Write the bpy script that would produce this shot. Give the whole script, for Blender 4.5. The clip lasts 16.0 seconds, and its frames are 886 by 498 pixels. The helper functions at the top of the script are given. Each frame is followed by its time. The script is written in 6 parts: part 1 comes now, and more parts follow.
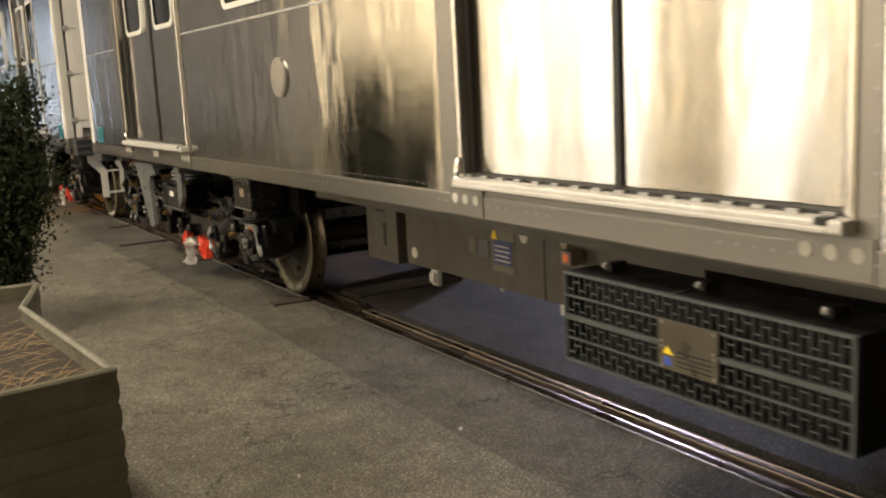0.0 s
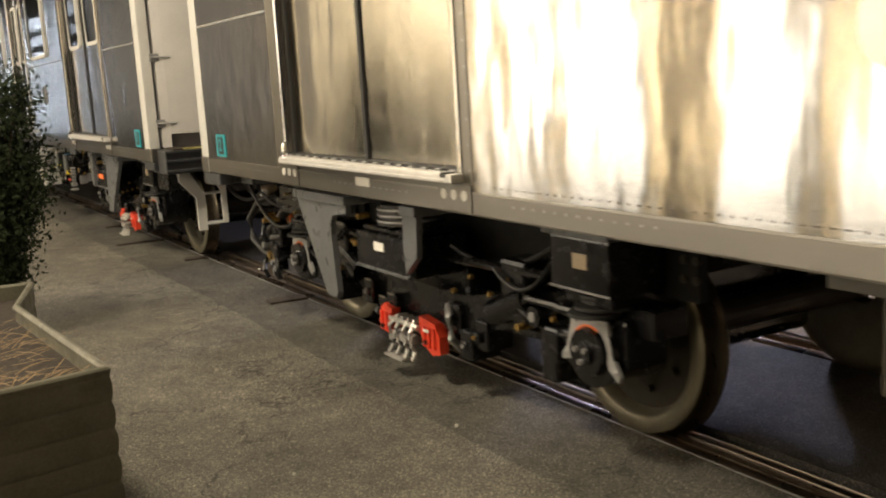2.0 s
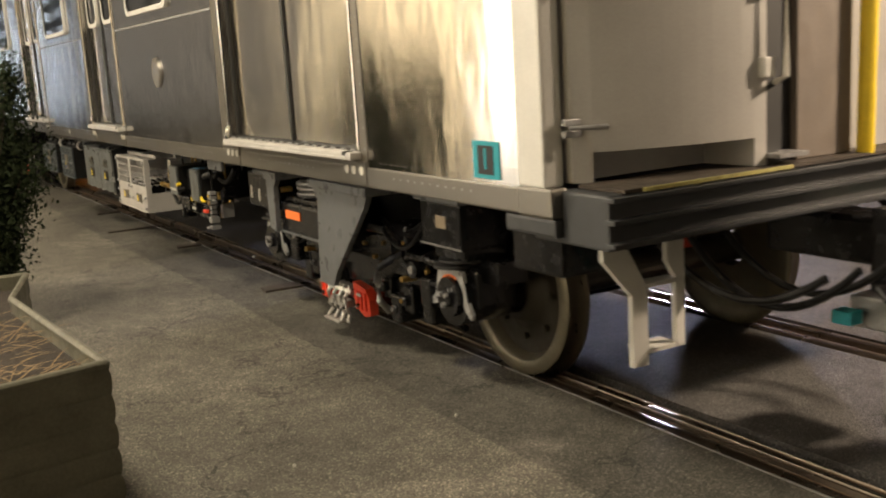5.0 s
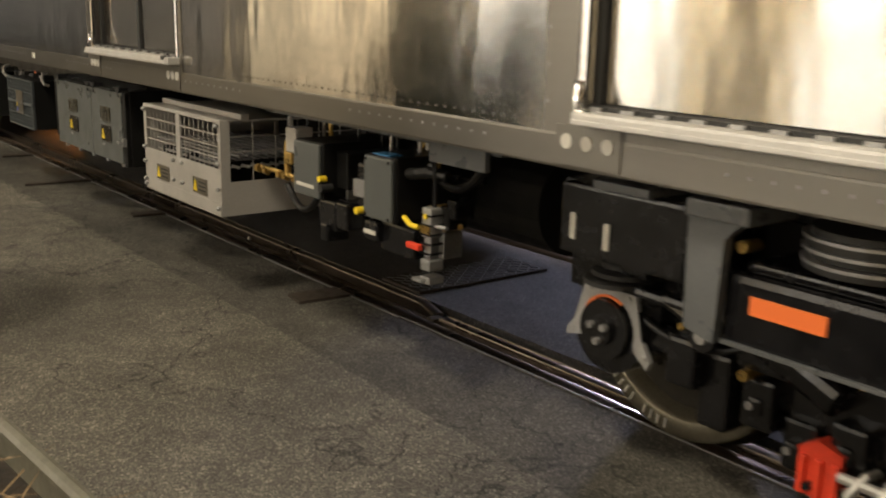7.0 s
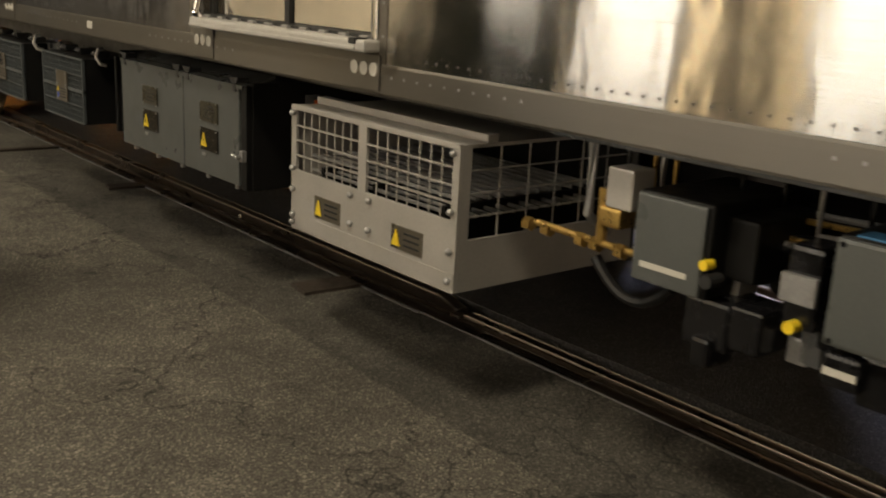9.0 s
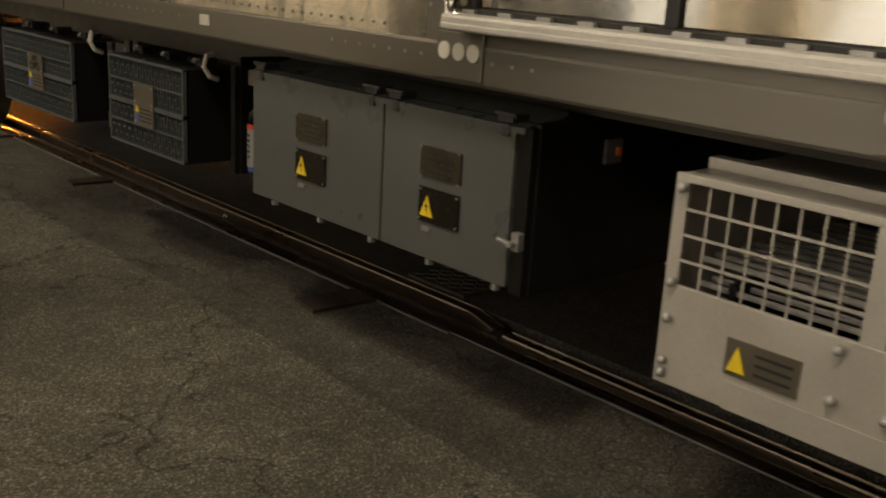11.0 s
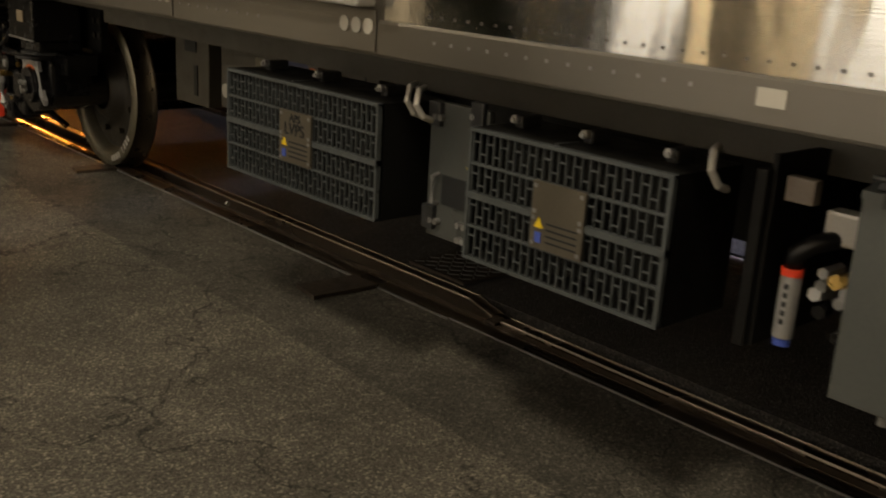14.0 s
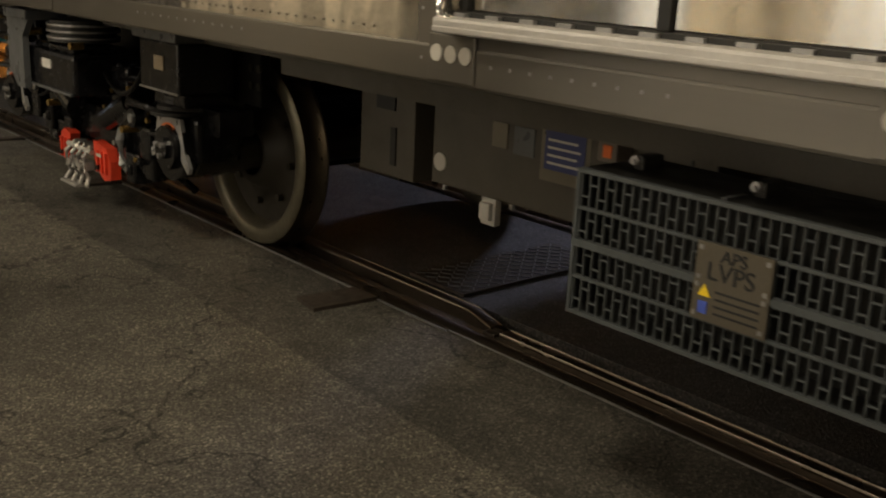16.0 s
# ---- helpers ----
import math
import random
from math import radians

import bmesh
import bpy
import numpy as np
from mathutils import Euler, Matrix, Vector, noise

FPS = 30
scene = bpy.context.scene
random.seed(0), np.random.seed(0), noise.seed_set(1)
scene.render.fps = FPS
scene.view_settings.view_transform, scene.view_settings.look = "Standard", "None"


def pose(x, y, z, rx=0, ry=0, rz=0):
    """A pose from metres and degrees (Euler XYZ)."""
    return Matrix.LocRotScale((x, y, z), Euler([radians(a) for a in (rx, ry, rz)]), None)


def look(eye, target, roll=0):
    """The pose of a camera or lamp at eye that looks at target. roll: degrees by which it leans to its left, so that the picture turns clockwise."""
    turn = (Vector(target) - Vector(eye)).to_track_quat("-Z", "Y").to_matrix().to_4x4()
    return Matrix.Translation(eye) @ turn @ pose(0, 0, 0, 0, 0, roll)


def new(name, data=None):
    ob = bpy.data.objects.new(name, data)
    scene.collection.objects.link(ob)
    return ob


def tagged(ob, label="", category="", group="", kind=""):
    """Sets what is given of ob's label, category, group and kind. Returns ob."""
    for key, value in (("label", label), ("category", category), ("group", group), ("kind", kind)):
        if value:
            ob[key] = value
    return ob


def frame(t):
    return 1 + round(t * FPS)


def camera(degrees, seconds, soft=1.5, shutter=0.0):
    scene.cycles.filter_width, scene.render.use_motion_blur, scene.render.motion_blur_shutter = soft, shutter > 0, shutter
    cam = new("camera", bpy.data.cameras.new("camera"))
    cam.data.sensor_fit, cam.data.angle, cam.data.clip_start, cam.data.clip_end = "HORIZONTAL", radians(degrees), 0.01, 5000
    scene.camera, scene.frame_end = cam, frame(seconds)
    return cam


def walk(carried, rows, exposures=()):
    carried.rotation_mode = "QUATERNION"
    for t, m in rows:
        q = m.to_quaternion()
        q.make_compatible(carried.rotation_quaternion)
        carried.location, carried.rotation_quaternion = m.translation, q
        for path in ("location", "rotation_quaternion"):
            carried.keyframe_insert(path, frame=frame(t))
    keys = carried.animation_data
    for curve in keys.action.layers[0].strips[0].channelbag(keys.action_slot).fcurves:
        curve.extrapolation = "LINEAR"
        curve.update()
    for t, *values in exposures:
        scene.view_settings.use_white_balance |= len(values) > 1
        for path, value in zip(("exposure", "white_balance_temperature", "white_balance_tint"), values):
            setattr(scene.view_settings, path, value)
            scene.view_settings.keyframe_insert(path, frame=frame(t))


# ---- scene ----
cam = camera(48.0, 16.0, soft=2.0, shutter=0.35)
PATH = [
    (0, pose(-2.579, -1.871, 1.455, 80.31, 2.97, -30.45)),
    (0.5, pose(-2.580, -1.871, 1.456, 80.28, 3.19, -30.59)),
    (1, pose(-2.557, -1.881, 1.452, 80.32, 3.08, -30.27)),
    (1.5, pose(-2.553, -1.886, 1.446, 80.36, 3.16, -30.25)),
    (2, pose(-2.559, -1.874, 1.448, 80.18, 3.33, -30.56)),
    (2.5, pose(-2.564, -1.870, 1.452, 80.08, 3.31, -30.69)),
    (3, pose(-2.562, -1.873, 1.456, 79.98, 3.17, -30.62)),
    (3.5, pose(-2.568, -1.855, 1.456, 79.76, 3.27, -30.96)),
    (4, pose(-2.570, -1.845, 1.466, 79.51, 3.30, -31.13)),
    (4.5, pose(-2.563, -1.841, 1.472, 79.38, 3.07, -31.02)),
    (5, pose(-2.574, -1.830, 1.468, 79.21, 3.45, -31.15)),
    (5.2, pose(-2.579, -1.815, 1.465, 79.34, 2.97, -30.52)),
    (7.3, pose(-2.439, 0.750, 1.312, 76.20, -1.99, -38.16)),
    (7.5, pose(-2.441, 0.765, 1.307, 76.15, -2.20, -38.35)),
    (8, pose(-2.443, 0.779, 1.306, 76.07, -1.86, -36.35)),
    (8.2, pose(-2.435, 0.806, 1.310, 75.64, -2.01, -36.78)),
    (10.5, pose(-2.173, 1.721, 1.184, 74.45, -3.28, -41.56)),
    (11, pose(-2.180, 1.729, 1.194, 73.95, -3.18, -41.72)),
    (11.5, pose(-2.191, 1.727, 1.197, 73.69, -3.38, -41.81)),
    (12, pose(-2.189, 1.721, 1.197, 73.46, -3.32, -41.70)),
    (12.5, pose(-2.186, 1.714, 1.199, 73.30, -3.34, -41.55)),
    (13, pose(-2.184, 1.705, 1.195, 73.33, -3.38, -41.40)),
    (13.5, pose(-2.183, 1.697, 1.193, 73.28, -3.04, -41.45)),
    (14, pose(-2.190, 1.692, 1.194, 73.35, -3.19, -41.45)),
    (14.5, pose(-2.185, 1.693, 1.199, 73.40, -3.11, -41.36)),
    (15, pose(-2.172, 1.688, 1.201, 73.64, -2.99, -41.13)),
    (15.5, pose(-2.168, 1.672, 1.206, 73.68, -2.81, -40.94)),
    (16, pose(-2.161, 1.655, 1.206, 73.90, -2.75, -40.84)),
]
walk(cam, PATH, exposures=[(0.0, 0.0, 6500, 10), (5.2, 0.0, 6500, 10), (7.3, -0.62, 6300, 10), (8.2, -0.76, 6350, 10), (10.5, -1.20, 6550, 10), (12.5, -1.28, 6750, 10), (16.0, -1.38, 6600, 10)])

# ---- light: night, warm facade lamps behind the camera, a cool lamp beyond the track ----
world = bpy.data.worlds.new("night")
scene.world = world
world.use_nodes = True
world.node_tree.nodes["Background"].inputs[0].default_value = (0.010, 0.011, 0.016, 1)
world.node_tree.nodes["Background"].inputs[1].default_value = 0.5


def area_lamp(name, eye, target, size, power, colour, size_y=None):
    data = bpy.data.lights.new(name, "AREA")
    data.energy, data.color, data.size = power, colour, size
    if size_y:
        data.shape, data.size_y = "RECTANGLE", size_y
    ob = new(name, data)
    ob.matrix_world = look(eye, target)
    return ob


area_lamp("flood_lamp", (-3.8, 2.0, 6.2), (-1.0, 3.2, 0.0), 1.0, 490, (1.0, 0.86, 0.63))
area_lamp("yard_lamp", (-5.0, 11.5, 6.0), (-0.8, 10.0, 0.0), 0.5, 420, (1.0, 0.84, 0.60))
area_lamp("cool_lamp", (6.2, 7.2, 1.7), (0.6, 2.2, 0.0), 0.5, 225, (0.78, 0.78, 1.0))
area_lamp("amber_lamp", (2.60, 14.6, 0.64), (0.0, 7.4, 0.0), 0.22, 200, (1.0, 0.34, 0.05))
area_lamp("far_warm_lamp", (5.2, -2.4, 4.6), (1.6, 1.6, 0.3), 0.5, 1200, (1.0, 0.78, 0.56))


# ---- materials ----
def shader(name):
    m = bpy.data.materials.new(name)
    m.use_nodes = True
    return m, m.node_tree, m.node_tree.nodes["Principled BSDF"]


def link(tree, a, b):
    tree.links.new(a, b)


def noise_node(tree, scale, detail=4.0, stretch=(1, 1, 1), rough=0.55):
    tc = tree.nodes.new("ShaderNodeTexCoord")
    mp = tree.nodes.new("ShaderNodeMapping")
    mp.inputs["Scale"].default_value = stretch
    nz = tree.nodes.new("ShaderNodeTexNoise")
    nz.inputs["Scale"].default_value = scale
    nz.inputs["Detail"].default_value = detail
    nz.inputs["Roughness"].default_value = rough
    link(tree, tc.outputs["Object"], mp.inputs[0])
    link(tree, mp.outputs[0], nz.inputs["Vector"])
    return nz.outputs["Fac"]


def ramp(tree, fac, stops):
    r = tree.nodes.new("ShaderNodeValToRGB")
    el = r.color_ramp.elements
    while len(el) < len(stops):
        el.new(0.5)
    for e, (p, c) in zip(el, stops):
        e.position = p
        e.color = (*c, 1)
    link(tree, fac, r.inputs[0])
    return r.outputs[0]


def blend(tree, a, b, fac=0.5, kind="MIX"):
    mx = tree.nodes.new("ShaderNodeMix")
    mx.data_type, mx.blend_type = "RGBA", kind
    if isinstance(fac, float):
        mx.inputs[0].default_value = fac
    else:
        link(tree, fac, mx.inputs[0])
    link(tree, a, mx.inputs[6])
    link(tree, b, mx.inputs[7])
    return mx.outputs[2]


def bump(tree, fac, bsdf, strength=0.2, dist=0.01):
    b = tree.nodes.new("ShaderNodeBump")
    b.inputs["Strength"].default_value = strength
    b.inputs["Distance"].default_value = dist
    link(tree, fac, b.inputs["Height"])
    link(tree, b.outputs[0], bsdf.inputs["Normal"])


def surface(name, colour, rough=0.5, metal=0.0, vary=0.25, scale=6.0, grain=120.0, relief=0.05, stretch=(1, 1, 1), gloss=0.5):
    """A worn painted or metal surface: stains at one scale, grain at another."""
    m, t, b = shader(name)
    lo = tuple(c * (1 - vary) for c in colour)
    hi = tuple(min(1, c * (1 + vary)) for c in colour)
    stain = ramp(t, noise_node(t, scale, 5, stretch), [(0.3, lo), (0.7, hi)])
    fine = ramp(t, noise_node(t, grain, 2), [(0.3, lo), (0.7, hi)])
    link(t, blend(t, stain, fine, 0.35), b.inputs["Base Color"])
    rr = ramp(t, noise_node(t, scale * 2.3, 4), [(0.3, (max(0.03, rough - 0.1),) * 3), (0.7, (min(1, rough + 0.12),) * 3)])
    link(t, rr, b.inputs["Roughness"])
    b.inputs["Metallic"].default_value = metal
    b.inputs["Specular IOR Level"].default_value = gloss
    if relief:
        bump(t, noise_node(t, grain, 3), b, relief, 0.004)
    return m


def brushed(name, colour, rough, wave=0.10, aniso=0.75, brush=0.00022):
    """Stainless sheet, brushed along the car, slightly buckled."""
    m, t, b = shader(name)
    lo = tuple(c * 0.965 for c in colour)
    link(t, ramp(t, noise_node(t, 1.0, 4, (1, 2.0, 60)), [(0.3, lo), (0.7, colour)]), b.inputs["Base Color"])
    b.inputs["Metallic"].default_value = 1.0
    link(t, ramp(t, noise_node(t, 2.0, 4, (1, 1.5, 3)), [(0.3, (rough - 0.03,) * 3), (0.7, (rough + 0.05,) * 3)]), b.inputs["Roughness"])
    b.inputs["Anisotropic"].default_value = aniso
    cx = t.nodes.new("ShaderNodeCombineXYZ")
    cx.inputs[2].default_value = 1.0
    link(t, cx.outputs[0], b.inputs["Tangent"])
    swell = t.nodes.new("ShaderNodeBump")
    swell.inputs["Strength"].default_value = wave
    swell.inputs["Distance"].default_value = 0.05
    link(t, noise_node(t, 1.0, 2.5, (1, 4.4, 1.7), 0.4), swell.inputs["Height"])
    groove = t.nodes.new("ShaderNodeBump")
    groove.inputs["Strength"].default_value = 0.8
    groove.inputs["Distance"].default_value = brush
    link(t, noise_node(t, 1.0, 1.0, (1, 3.0, 850.0)), groove.inputs["Height"])
    link(t, swell.outputs[0], groove.inputs["Normal"])
    link(t, groove.outputs[0], b.inputs["Normal"])
    return m


def plain(name, colour, rough=0.5, metal=0.0, emit=0.0):
    m, t, b = shader(name)
    b.inputs["Base Color"].default_value = (*colour, 1)
    b.inputs["Roughness"].default_value = rough
    b.inputs["Metallic"].default_value = metal
    if emit:
        b.inputs["Emission Color"].default_value = (*colour, 1)
        b.inputs["Emission Strength"].default_value = emit
    return m


def asphalt(name, dark, light, sparkle=0.5, cracks=False, rough=0.82):
    m, t, b = shader(name)
    fine = ramp(t, noise_node(t, 120.0, 2), [(0.40, dark), (0.62, light)])
    tc0 = t.nodes.new("ShaderNodeTexCoord")
    stones = t.nodes.new("ShaderNodeTexVoronoi")
    stones.inputs["Scale"].default_value = 150.0
    link(t, tc0.outputs["Object"], stones.inputs["Vector"])
    parts_rgb = t.nodes.new("ShaderNodeSeparateColor")
    link(t, stones.outputs["Color"], parts_rgb.inputs[0])
    mid_c = tuple((a + b) * 0.42 for a, b in zip(dark, light))
    chips = ramp(t, parts_rgb.outputs[0], [(0.0, dark), (0.55, mid_c), (0.88, light), (1.0, tuple(min(0.6, c * 2.0) for c in light))])
    grit = blend(t, chips, fine, 0.35)
    big = ramp(t, noise_node(t, 0.9, 6), [(0.30, (0.52,) * 3), (0.68, (1.15,) * 3)])
    col = blend(t, grit, big, 1.0, "MULTIPLY")
    mid = ramp(t, noise_node(t, 7.0, 5), [(0.3, (0.72,) * 3), (0.7, (1.15,) * 3)])
    col = blend(t, col, mid, 1.0, "MULTIPLY")
    if cracks:
        tc = t.nodes.new("ShaderNodeTexCoord")
        wob = t.nodes.new("ShaderNodeTexNoise")
        wob.inputs["Scale"].default_value = 3.0
        wob.inputs["Detail"].default_value = 6.0
        add = t.nodes.new("ShaderNodeMix")
        add.data_type, add.blend_type = "RGBA", "LINEAR_LIGHT"
        add.inputs[0].default_value = 0.55
        link(t, tc.outputs["Object"], wob.inputs["Vector"])
        link(t, tc.outputs["Object"], add.inputs[6])
        link(t, wob.outputs["Color"], add.inputs[7])
        vo = t.nodes.new("ShaderNodeTexVoronoi")
        vo.feature = "DISTANCE_TO_EDGE"
        vo.inputs["Scale"].default_value = 0.62
        link(t, add.outputs[2], vo.inputs["Vector"])
        line = ramp(t, vo.outputs["Distance"], [(0.0, (0.20,) * 3), (0.0035, (0.55,) * 3), (0.008, (1.0,) * 3)])
        col = blend(t, col, line, 1.0, "MULTIPLY")
    link(t, col, b.inputs["Base Color"])
    b.inputs["Roughness"].default_value = rough
    bump(t, noise_node(t, 120.0, 3), b, sparkle, 0.008)
    return m


STEEL = brushed("brushed_stainless", (0.60, 0.58, 0.55), 0.13, 0.10, 0.95)
DOOR_STEEL = brushed("door_stainless", (0.60, 0.58, 0.54), 0.20, 0.09, 0.95)
SKIRT = brushed("skirt_stainless", (0.205, 0.193, 0.172), 0.42, 0.04, 0.6)
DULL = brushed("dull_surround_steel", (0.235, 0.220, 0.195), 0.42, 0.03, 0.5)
POST = brushed("post_stainless", (0.55, 0.53, 0.50), 0.16, 0.03, 0.3)
COVER = brushed("cover_stainless", (0.50, 0.48, 0.45), 0.32, 0.03, 0.3)
SILL = surface("cast_aluminium", (0.52, 0.51, 0.49), 0.42, 0.5, 0.12, 9, 90, 0.05)
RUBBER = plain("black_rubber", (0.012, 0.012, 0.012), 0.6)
GLASS = plain("dark_window_glass", (0.008, 0.009, 0.010), 0.05)
WHITE = surface("white_paint", (0.48, 0.475, 0.45), 0.5, 0, 0.1, 5)
GREY_END = surface("end_grey_paint", (0.34, 0.33, 0.315), 0.45, 0, 0.12, 3)
RED = surface("red_insulator", (0.62, 0.05, 0.02), 0.4, 0, 0.25, 14)
BRACKET = surface("grey_bracket_paint", (0.095, 0.10, 0.105), 0.32, 0, 0.2, 6)
DARKGREY = surface("dark_grey_paint", (0.032, 0.034, 0.037), 0.4, 0, 0.25, 6)
END_BROWN = surface("grey_brown_paint", (0.15, 0.125, 0.105), 0.5, 0, 0.2, 5)
IRON = surface("black_bogie_paint", (0.006, 0.006, 0.007), 0.20, 0, 0.4, 9, 60, 0.06, gloss=0.5)
BOXGREY = surface("equipment_grey_paint", (0.077, 0.083, 0.082), 0.34, 0, 0.14, 3, 140, 0.04)
BROWNBOX = surface("olive_brown_paint", (0.062, 0.056, 0.044), 0.5, 0, 0.2, 4, 120, 0.04)
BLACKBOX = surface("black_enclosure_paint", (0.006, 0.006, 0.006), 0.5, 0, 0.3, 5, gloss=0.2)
SILVER = surface("grid_box_silver", (0.41, 0.395, 0.37), 0.42, 0.35, 0.12, 5, 110, 0.04)
LATTICE = surface("lattice_grey_paint", (0.058, 0.067, 0.072), 0.5, 0, 0.2, 10)
SIGN = surface("dark_brass_notice", (0.085, 0.078, 0.055), 0.30, 0.7, 0.12, 4, 120, 0)
DARKPLATE = surface("dark_glossy_plate", (0.035, 0.030, 0.022), 0.18, 0.7, 0.2, 25)
PLATE = surface("engraved_plate", (0.18, 0.162, 0.13), 0.34, 0.75, 0.10, 3, 140, 0)
WHEEL = surface("wheel_rim_steel", (0.165, 0.15, 0.11), 0.42, 0.6, 0.25, 7, 80, 0.06)
TREAD = surface("wheel_tread_steel", (0.10, 0.085, 0.065), 0.34, 1.0, 0.2, 8)
WEB = surface("wheel_web_dark", (0.030, 0.026, 0.019), 0.5, 0.3, 0.3, 8)
RAIL = surface("rusty_rail", (0.125, 0.088, 0.060), 0.42, 0.6, 0.4, 5, 60, 0.15, (1, 0.3, 1))
RAIL_TOP = surface("polished_rail_head", (0.25, 0.205, 0.165), 0.28, 0.95, 0.15, 0.7, 50, 0, (1, 0.2, 1))
RAIL_EDGE = surface("worn_rail_edge", (0.27, 0.235, 0.19), 0.38, 0.9, 0.3, 6, 60, 0, (1, 0.3, 1))
DIRT = surface("brown_packed_dirt", (0.065, 0.047, 0.032), 0.8, 0, 0.4, 9, 90, 0.4, (1, 0.4, 1))
BRASS = surface("brass_fittings", (0.48, 0.32, 0.10), 0.32, 0.9, 0.3, 20)
SHOE = surface("cast_shoe_metal", (0.40, 0.39, 0.37), 0.42, 0.6, 0.2, 15)
CLAMP = surface("galvanised_clamp", (0.36, 0.36, 0.36), 0.4, 0.5, 0.15, 15)
ALU = surface("cast_alu_dull", (0.34, 0.34, 0.34), 0.42, 0.7, 0.2, 15)
HOSE = plain("rubber_hose", (0.006, 0.006, 0.0065), 0.38)
HOSE.node_tree.nodes["Principled BSDF"].inputs["Specular IOR Level"].default_value = 0.3
YELLOW = surface("yellow_paint", (0.75, 0.55, 0.02), 0.45, 0, 0.1, 20, 90, 0)
EDGE_YELLOW = surface("worn_yellow_edge", (0.36, 0.33, 0.12), 0.6, 0, 0.5, 12)
TEAL = surface("teal_tape", (0.007, 0.24, 0.29), 0.5, 0, 0.12, 30, 90, 0)
INK = plain("black_ink", (0.012, 0.014, 0.016), 0.6)
NAVY = plain("navy_notice", (0.035, 0.045, 0.14), 0.4)
TAPE_BLUE = plain("pale_blue_tape", (0.06, 0.22, 0.46), 0.5)
BLUE = plain("blue_label", (0.05, 0.09, 0.42), 0.5)
PALE = plain("white_label", (0.50, 0.485, 0.44), 0.5)
LABEL_WHITE = plain("clean_white_label", (0.62, 0.61, 0.57), 0.5)
LABEL_TAN = plain("tan_label", (0.30, 0.24, 0.16), 0.5)
ORANGE = plain("orange_label", (0.75, 0.16, 0.03), 0.5)
ASPHALT = asphalt("old_asphalt", (0.045, 0.042, 0.035), (0.23, 0.21, 0.17), 0.9, True)
STRIP = asphalt("newer_asphalt", (0.033, 0.031, 0.026), (0.140, 0.130, 0.108), 0.7, True)
BED = asphalt("trackbed_asphalt", (0.025, 0.024, 0.023), (0.105, 0.10, 0.097), 1.0, False, 0.78)
PLANTER = surface("olive_steel_planter", (0.110, 0.105, 0.078), 0.46, 0.1, 0.34, 7, 90, 0.16)
SOIL = surface("dark_soil", (0.018, 0.012, 0.007), 0.95, 0, 0.6, 18, 60, 0.9)
STRAW = surface("dry_straw", (0.20, 0.135, 0.065), 0.8, 0, 0.4, 40, 90, 0)
LEAF = surface("dark_juniper_leaf", (0.018, 0.025, 0.011), 0.8, 0, 0.5, 10, 40, 0, gloss=0.12)
BARK = surface("bark", (0.06, 0.045, 0.03), 0.9, 0, 0.4, 12, 40, 0.5)
TIE = surface("weathered_tie_plate", (0.040, 0.030, 0.022), 0.75, 0.2, 0.4, 12, 60, 0.3)
CONCRETE = surface("far_wall_concrete", (0.28, 0.22, 0.15), 0.85, 0, 0.2, 2)
PANE_LIT = plain("lit_warm_pane", (1.0, 0.74, 0.40), 0.4, 0, 7.0)
PANE_DIM = plain("dim_warm_pane", (1.0, 0.90, 0.74), 0.4, 0, 0.24)
PANE_GOLD = plain("gold_pane", (1.0, 0.80, 0.50), 0.4, 0, 1.8)
PANE_COOL = plain("cool_white_pane", (0.80, 0.89, 1.0), 0.4, 0, 12.0)
PANE_WHITE = plain("lit_white_pane", (1.0, 0.92, 0.78), 0.4, 0, 4.9)
FACADE = surface("facade_render", (0.30, 0.25, 0.19), 0.85, 0, 0.2, 1.5)


# ---- mesh helpers ----
def mesh_of(name, bm, material):
    me = bpy.data.meshes.new(name)
    bm.to_mesh(me)
    bm.free()
    me.materials.append(material)
    return me


STUFF = {"panel_rivets", "skirt_rivets", "screw", "bolt_ring", "slot_lattice", "wire_mesh", "lettering", "rim_mark", "sill_grip", "lug_pattern", "fitting_cluster", "spring_highlight", "bolt_row", "cap_bolt"}


def part(name, bm, material, parent, label="", smooth=False):
    me = mesh_of(name, bm, material)
    if smooth:
        for p in me.polygons:
            p.use_smooth = True
    ob = new(name, me)
    ob.parent = parent
    tagged(ob, label, kind="stuff" if name in STUFF else "")
    return ob


def thing(name, label, category, group="", kind=""):
    return tagged(new(name), label, category, group, kind)


def structure(name, bm, material, label, category=""):
    ob = new(name, mesh_of(name, bm, material))
    return tagged(ob, label, category or name.split("_")[0], kind="structure")


def box(bm, x0, x1, y0, y1, z0, z1, bevel=0.0):
    vs = [bm.verts.new((x, y, z)) for x in (x0, x1) for y in (y0, y1) for z in (z0, z1)]
    fs = [(0, 1, 3, 2), (4, 6, 7, 5), (0, 4, 5, 1), (2, 3, 7, 6), (0, 2, 6, 4), (1, 5, 7, 3)]
    faces = [bm.faces.new([vs[i] for i in f]) for f in fs]
    if bevel:
        edges = list({e for f in faces for e in f.edges})
        bmesh.ops.bevel(bm, geom=edges, offset=bevel, segments=2, affect="EDGES", profile=0.6)
    return bm


def boxes(*rows, bevel=0.0):
    bm = bmesh.new()
    for r in rows:
        box(bm, *r, bevel=bevel)
    return bm


